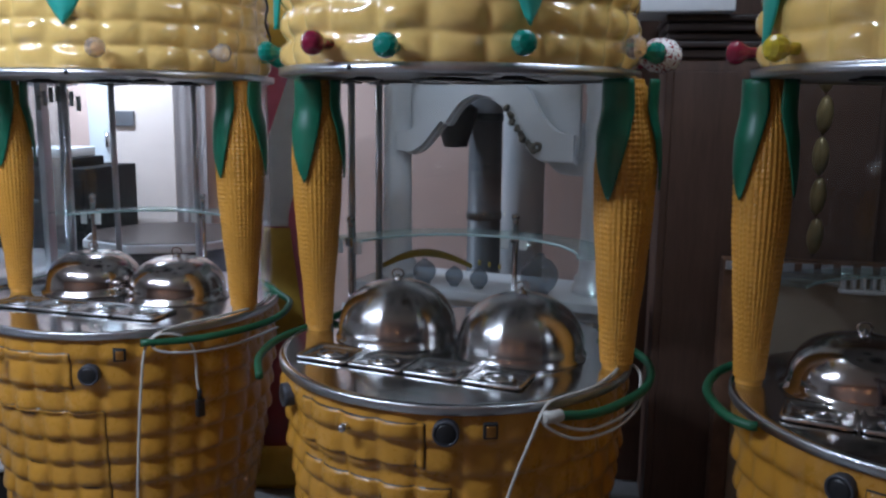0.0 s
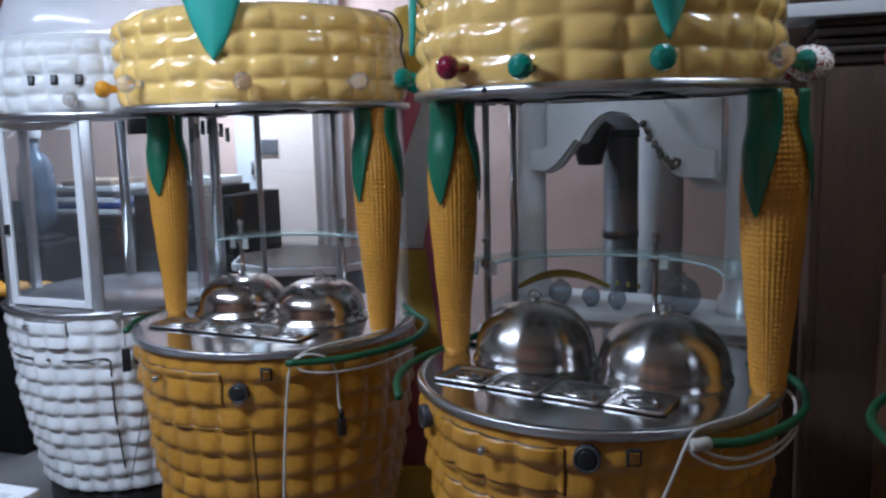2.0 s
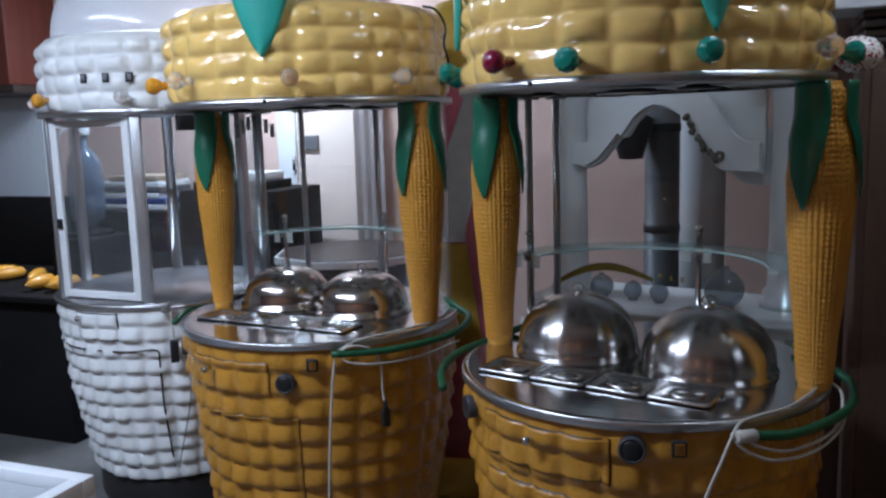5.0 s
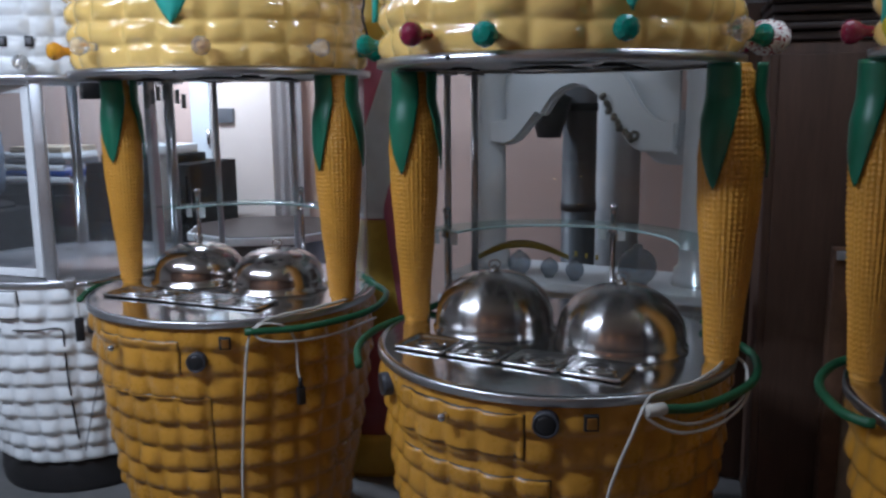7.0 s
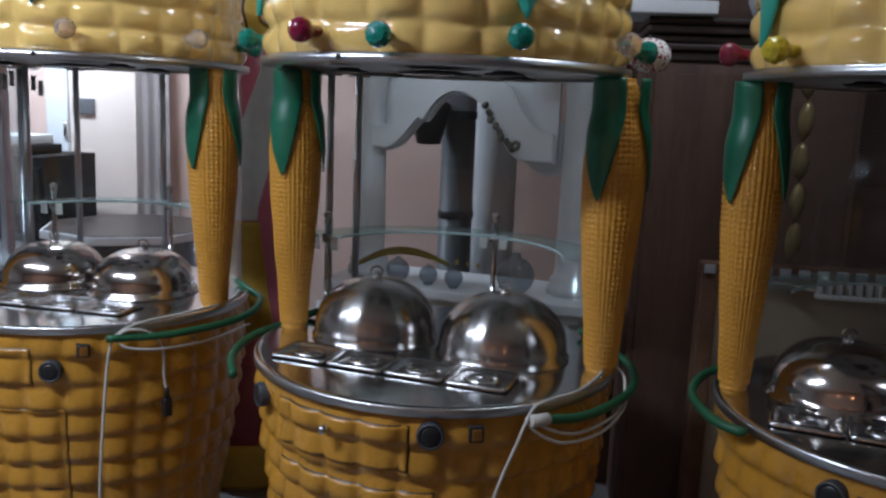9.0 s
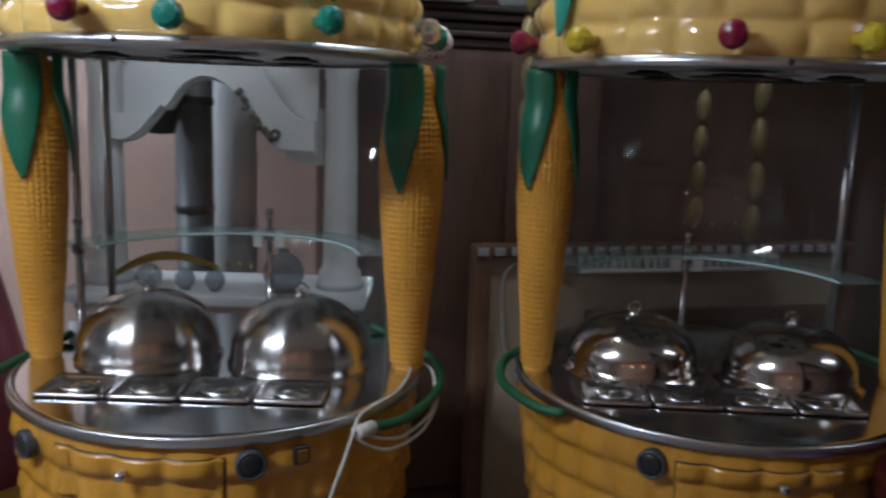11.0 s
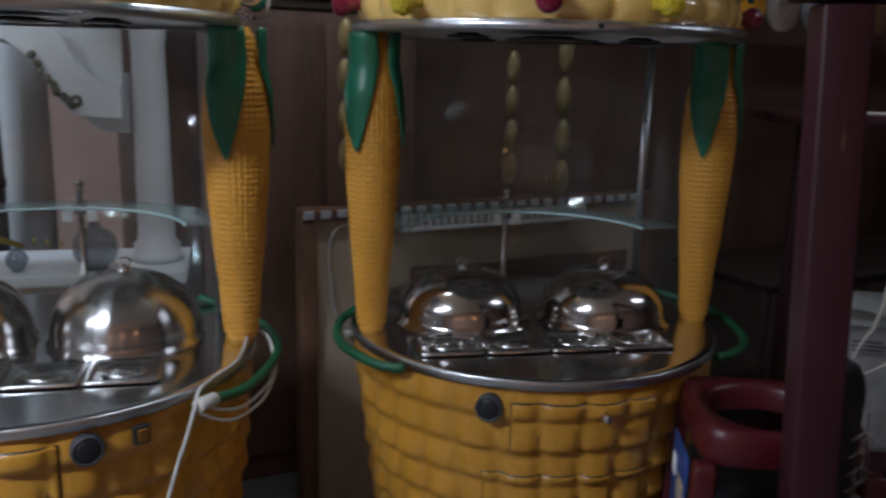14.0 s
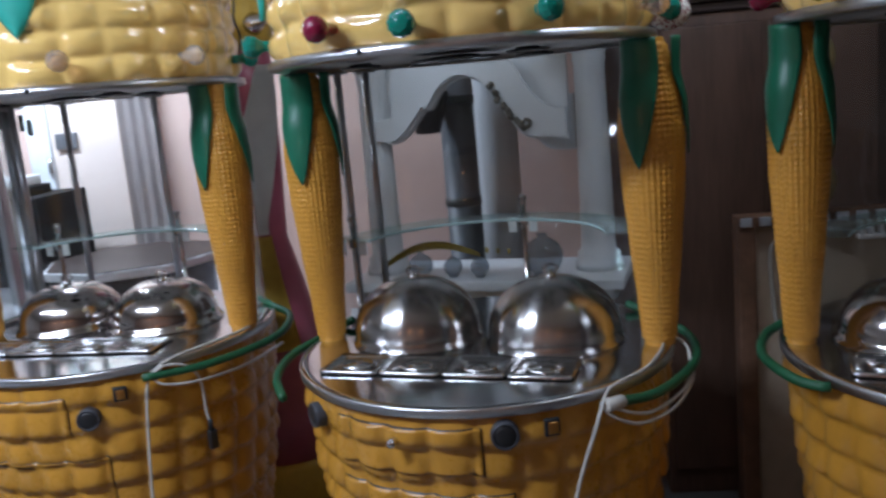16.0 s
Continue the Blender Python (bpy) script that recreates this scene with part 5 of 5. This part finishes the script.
def awning():
    a = thing("scalloped_awning", pose(0, 0, 0), "wall-mounted awning edged with coloured glass scallops", "awning")
    part("awning_rail", box(2.2, 5.6, 3.1, 3.135, 1.86, 1.92, 0.006), DARK_WOOD, a)
    for x in (2.25, 3.4, 4.5, 5.55):
        part("bracket", box(x - 0.015, x + 0.015, 3.136, 3.699, 1.88, 1.91, 0.004), DARK_WOOD, a)
    mats = [(CLEAR_GLASS, "clear scallop disc"), (AMBER_GLASS, "amber scallop disc"), (GREY_RING, "grey scallop disc"), (BROWN_EDGE, "brown scallop disc"), (PINK_GLASS, "pinkish clear scallop disc")]
    for k in range(16):
        x = 2.3 + 0.205 * k
        mat, text = mats[(k * 3) % 5]
        part("scallop", lathe([(0.001, -0.012), (0.092, -0.01), (0.1, 0), (0.092, 0.01), (0.001, 0.012)], 28, m=Matrix.Translation((x, 3.085, 1.84)) @ Matrix.Rotation(radians(90), 4, "X")), mat, a, text)


awning()

# ---- back of the room ----
def back_door():
    d = thing("door_1", pose(0, 0, 0), "pale door in a white frame on the back wall", "door", kind="structure")
    part("door_leaf", box(-2.56, -2.15, 4.955, 4.998, 0.0, 2.16, 0.004), DOOR_PINK, d, "pale pink painted door")
    part("door_jamb", box(-2.70, -2.565, 4.94, 4.999, 0.0, 2.16, 0.006), DOOR_WHITE, d)
    part("door_head", box(-2.70, -2.15, 4.94, 4.999, 2.161, 2.24, 0.006), DOOR_WHITE, d)
    part("light_switch", box(-2.53, -2.40, 4.935, 4.954, 1.43, 1.52, 0.004), GREY_RING, d, "grey switch plate")
    for z in (0.4, 1.3, 1.75):
        part("hinge", lathe([(0.012, z), (0.012, z + 0.09)], 12, m=Matrix.Translation((-2.575, 4.93, 0))), STEEL, d)


DOOR_PINK = material("pale_pink_door_paint", (0.80, 0.66, 0.58), 0.5, vary=0.05, grain=20, stain=2)
CURTAIN = material("grey_curtain", (0.5, 0.44, 0.42), 0.8, vary=0.1, grain=30, stain=4)
back_door()
bm = sheet(lambda u, v: Vector((-2.13 + 0.2 * u, 4.93 - 0.008 * math.cos(u * 3 * 2 * math.pi) * (1.1 - 0.3 * v), 0.03 + 2.8 * v)), 72, 6)
bmesh.ops.solidify(bm, geom=bm.faces[:], thickness=0.004)
curtain = single("curtain", bm, CURTAIN, "grey hanging curtain in soft vertical folds", "curtain")
single("curtain_rail", tube([(-2.2, 4.93, 2.845), (-1.86, 4.93, 2.845)], 0.012, 10, straight=True), ALU, "thin metal curtain rail", "curtain rail")


def display_table():
    t = thing("display_cabinet", pose(-1.83, 4.25, 0, 0, 0, 0), "dark display cabinet with a pale edged angular top", "display cabinet")
    part("cabinet_body", lathe([(0.40, 0), (0.40, 0.86)], 8, m=pose(0, 0, 0, 0, 0, 0)), DARK_WOOD, t, "", False)
    part("cabinet_top", lathe([(0.42, 0.861), (0.43, 0.865), (0.43, 0.9), (0.001, 0.902)], 8), DOOR_WHITE, t, "pale edged top", False)
    part("dark_inlay", lathe([(0.415, 0.902), (0.415, 0.906), (0.001, 0.907)], 8), DARK_WOOD, t, "dark inlaid top", False)


display_table()


def cabinet(name, x0, x1, y0, y1, h, rows, label):
    c = thing(name, pose(0, 0, 0), label, "cabinet")
    part("carcass", box(x0, x1, y0, y1, 0, h, 0.006), DARK_CAB, c)
    for k in range(rows):
        z0, z1 = 0.06 + (h - 0.1) * k / rows, 0.05 + (h - 0.1) * (k + 1) / rows
        d = part("drawer", box(x0 + 0.02, x1 - 0.02, y0 - 0.018, y0 - 0.001, z0, z1 - 0.01, 0.004), DARK_CAB, c)
        part("handle", box((x0 + x1) / 2 - 0.06, (x0 + x1) / 2 + 0.06, y0 - 0.035, y0 - 0.019, (z0 + z1) / 2, (z0 + z1) / 2 + 0.015, 0.003), ALU, d)
    return c


DARK_CAB = material("black_laminate", (0.011, 0.010, 0.010), 0.7, vary=0.2, grain=20, stain=3)
DARK_CAB.node_tree.nodes["Principled BSDF"].inputs["Specular IOR Level"].default_value = 0.15
cabinet("drawer_cabinet", -3.0, -2.32, 4.3, 4.8, 1.22, 4, "black drawer cabinet against the back wall")
cabinet("side_cabinet", -3.75, -3.02, 4.25, 4.8, 1.1, 3, "black side cabinet stacked with papers")
for k, (w, dx, tint) in enumerate(((0.5, 0.0, PAPER), (0.46, 0.03, BLUE_BAG), (0.48, -0.02, PAPER), (0.42, 0.02, GREY_RING), (0.44, 0.0, PAPER), (0.36, 0.03, TAN_BOARD))):
    single("paper_stack", box(-3.38 - w / 2 + dx, -3.38 + w / 2 + dx, 4.32, 4.62, 1.101 + 0.035 * k, 1.135 + 0.035 * k, 0.003), tint, "stack of papers and folders on the cabinet", "paper stack", group="stacked papers")
for k, (w, tint) in enumerate(((0.5, DARK_CAB), (0.4, PAPER))):
    single("document_box", box(-2.68 - w / 2, -2.68 + w / 2, 4.35, 4.65, 1.221 + 0.05 * k, 1.27 + 0.05 * k, 0.004), tint, "flat document box on the black cabinet", "document box")


def water_cooler():
    w = thing("water_dispenser", pose(-3.36, 3.95, 0), "black water dispenser with an upturned blue bottle", "water dispenser")
    part("body", box(-0.15, 0.15, -0.15, 0.15, 0, 1.0, 0.02), DARK_CAB, w)
    part("collar", lathe([(0.13, 1.0), (0.13, 1.02), (0.06, 1.04)], 32), DARK_CAB, w)
    part("bottle", lathe([(0.05, 1.03), (0.055, 1.06), (0.095, 1.09), (0.1, 1.2), (0.094, 1.22), (0.1, 1.25), (0.1, 1.33), (0.094, 1.35), (0.096, 1.40), (0.07, 1.46), (0.03, 1.5), (0.03, 1.56)], 36), WATER, w, "translucent blue water bottle")
    part("pump_cap", lathe([(0.04, 1.56), (0.045, 1.57), (0.045, 1.66), (0.03, 1.68), (0.001, 1.685)], 24), PAPER, w, "white pump cap")
    part("spout", tube([(0.0, 0, 1.6), (-0.08, -0.03, 1.6), (-0.12, -0.05, 1.57)], 0.008, 8), PAPER, w)


WATER = material("blue_bottle_plastic", (0.10, 0.125, 0.165), 0.15, coat=0.3, vary=0.1, grain=10, stain=4)
water_cooler()


def desk():
    d = thing("dark_counter", pose(0, 0, 0), "long black counter with a drooping paper on top", "counter")
    part("counter_body", box(-5.6, -3.0, 3.35, 4.1, 0.0, 0.74, 0.006), DARK_CAB, d)
    part("counter_slab", box(-5.65, -2.9, 3.28, 4.15, 0.742, 0.775, 0.006), DARK_CAB, d)
    part("back_panel", box(-5.6, -3.65, 4.1, 4.15, 0.776, 1.2, 0.006), DARK_CAB, d)


desk()
single("loose_paper", box(-0.25, 0.25, -0.16, 0.16, 0, 0.004, 0), PAPER, "white paper lying on the black counter", "paper", pose(-3.95, 3.5, 0.777, 0, 0, 12))
for k in range(9):
    single("corn_cob", lathe([(0.012, 0), (0.03, 0.02), (0.034, 0.08), (0.028, 0.14), (0.012, 0.19), (0.001, 0.2)], 18), CORN if k % 3 else AMBER_GLASS, "yellow corn cob lying on the black counter", "corn cob", pose(-4.55 + 0.13 * k, 3.75 + 0.05 * math.sin(k * 2.3), 0.811, 90, 0, 30 * math.sin(k * 1.7)), "cobs on the counter")
for k in range(5):
    single("corn_cob", lathe([(0.012, 0), (0.034, 0.02), (0.038, 0.08), (0.03, 0.14), (0.001, 0.19)], 18), CORN, "yellow corn cob lying on the black counter", "corn cob", pose(-3.25 + 0.09 * k, 3.55 + 0.03 * (k % 2), 0.815, 90, 0, 20 * math.sin(k * 2.7)), "cobs on the counter")
single("wall_cabinet", box(-6.2, -4.52, 4.55, 4.999, 1.92, 2.75, 0.008), material("red_brown_wood", (0.16, 0.04, 0.025), 0.4, coat=0.2, vary=0.2, grain=10, stain=2, stretch=(8, 8, 1)), "red-brown wooden wall cabinet", "wall cabinet")
single("cabinet_frame", box(-6.25, -4.47, 4.53, 4.999, 1.86, 1.919, 0.006), DARK_WOOD, "dark wooden ledge under the wall cabinet", "ledge")
single("wall_panel", box(-6.2, -4.69, 4.96, 4.998, 1.0, 1.859, 0.004), material("pale_blue_board", (0.62, 0.66, 0.70), 0.6, vary=0.05, stain=1.5), "pale blue-grey wall board", "wall panel", kind="structure")


def carton():
    c = thing("white_carton", pose(-1.69, 2.15, 0), "open white case with a grey foam recess", "case")
    part("case_body", box(-0.75, 0.0, -0.5, 0.0, 0.0, 0.44, 0.006), WHITE_BOX, c)
    for x0, x1, y0, y1 in ((-0.75, 0, -0.05, 0), (-0.75, 0, -0.5, -0.45), (-0.05, 0, -0.449, -0.051), (-0.75, -0.70, -0.449, -0.051)):
        part("rim", box(x0, x1, y0, y1, 0.441, 0.5, 0.004), WHITE_BOX, c)
    part("foam", box(-0.69, -0.06, -0.44, -0.06, 0.441, 0.462, 0.004), FOAM, c, "grey foam lining")


carton()

# ceiling lamps out of view; the one at (3.2, 0.7) is added fill
for k, (lx, ly) in enumerate(((-2.9, 1.25), (-1.75, 0.95), (0.75, 2.25), (3.2, 0.7), (-2.6, 4.15))):
    lamp = thing("tube_lamp", pose(lx, ly, 2.9), "lit fluorescent tube lamp placed out of view on the ceiling", "tube lamp", "ceiling tube lamps")
    part("housing", box(-0.63, 0.63, -0.05, 0.05, -0.06, 0.0, 0.006), WHITE_ALU, lamp)
    part("lit_tube", tube([(-0.6, 0, -0.085), (0.6, 0, -0.085)], 0.018, 12, straight=True), TUBE, lamp, "glowing fluorescent tube")
    for x in (-0.61, 0.61):
        part("end_cap", box(x - 0.012, x + 0.012, -0.022, 0.022, -0.11, -0.061, 0.004), WHITE_ALU, lamp)

single("trim", box(4.93, 5.0, 3.66, 3.699, 0.9, 1.86, 0.004), TAN_BOARD, "pale upright batten on the brown wall", "trim", kind="structure")

# warm bulbs behind the walk, mirrored in the steel covers
GLOW = material("warm_bulb_glow", (1.0, 0.5, 0.2), 0.5, emit=14)
for bx, bz in ((-2.3, 1.75), (-0.9, 1.9), (0.6, 1.8)):
    bulb_lamp = thing("wall_bulb", pose(bx, -1.8, bz), "small warm bulb glowing on a wall holder", "wall lamp", "warm wall bulbs")
    part("holder", lathe([(0.05, 0), (0.05, 0.015), (0.022, 0.03), (0.022, 0.06)], 20, m=Matrix.Rotation(radians(-90), 4, "X")), WHITE_ALU, bulb_lamp)
    part("glass_bulb", lathe([(0.02, 0.06), (0.045, 0.09), (0.055, 0.125), (0.04, 0.165), (0.001, 0.18)], 20, m=Matrix.Rotation(radians(-90), 4, "X")), GLOW, bulb_lamp, "glowing warm glass bulb")
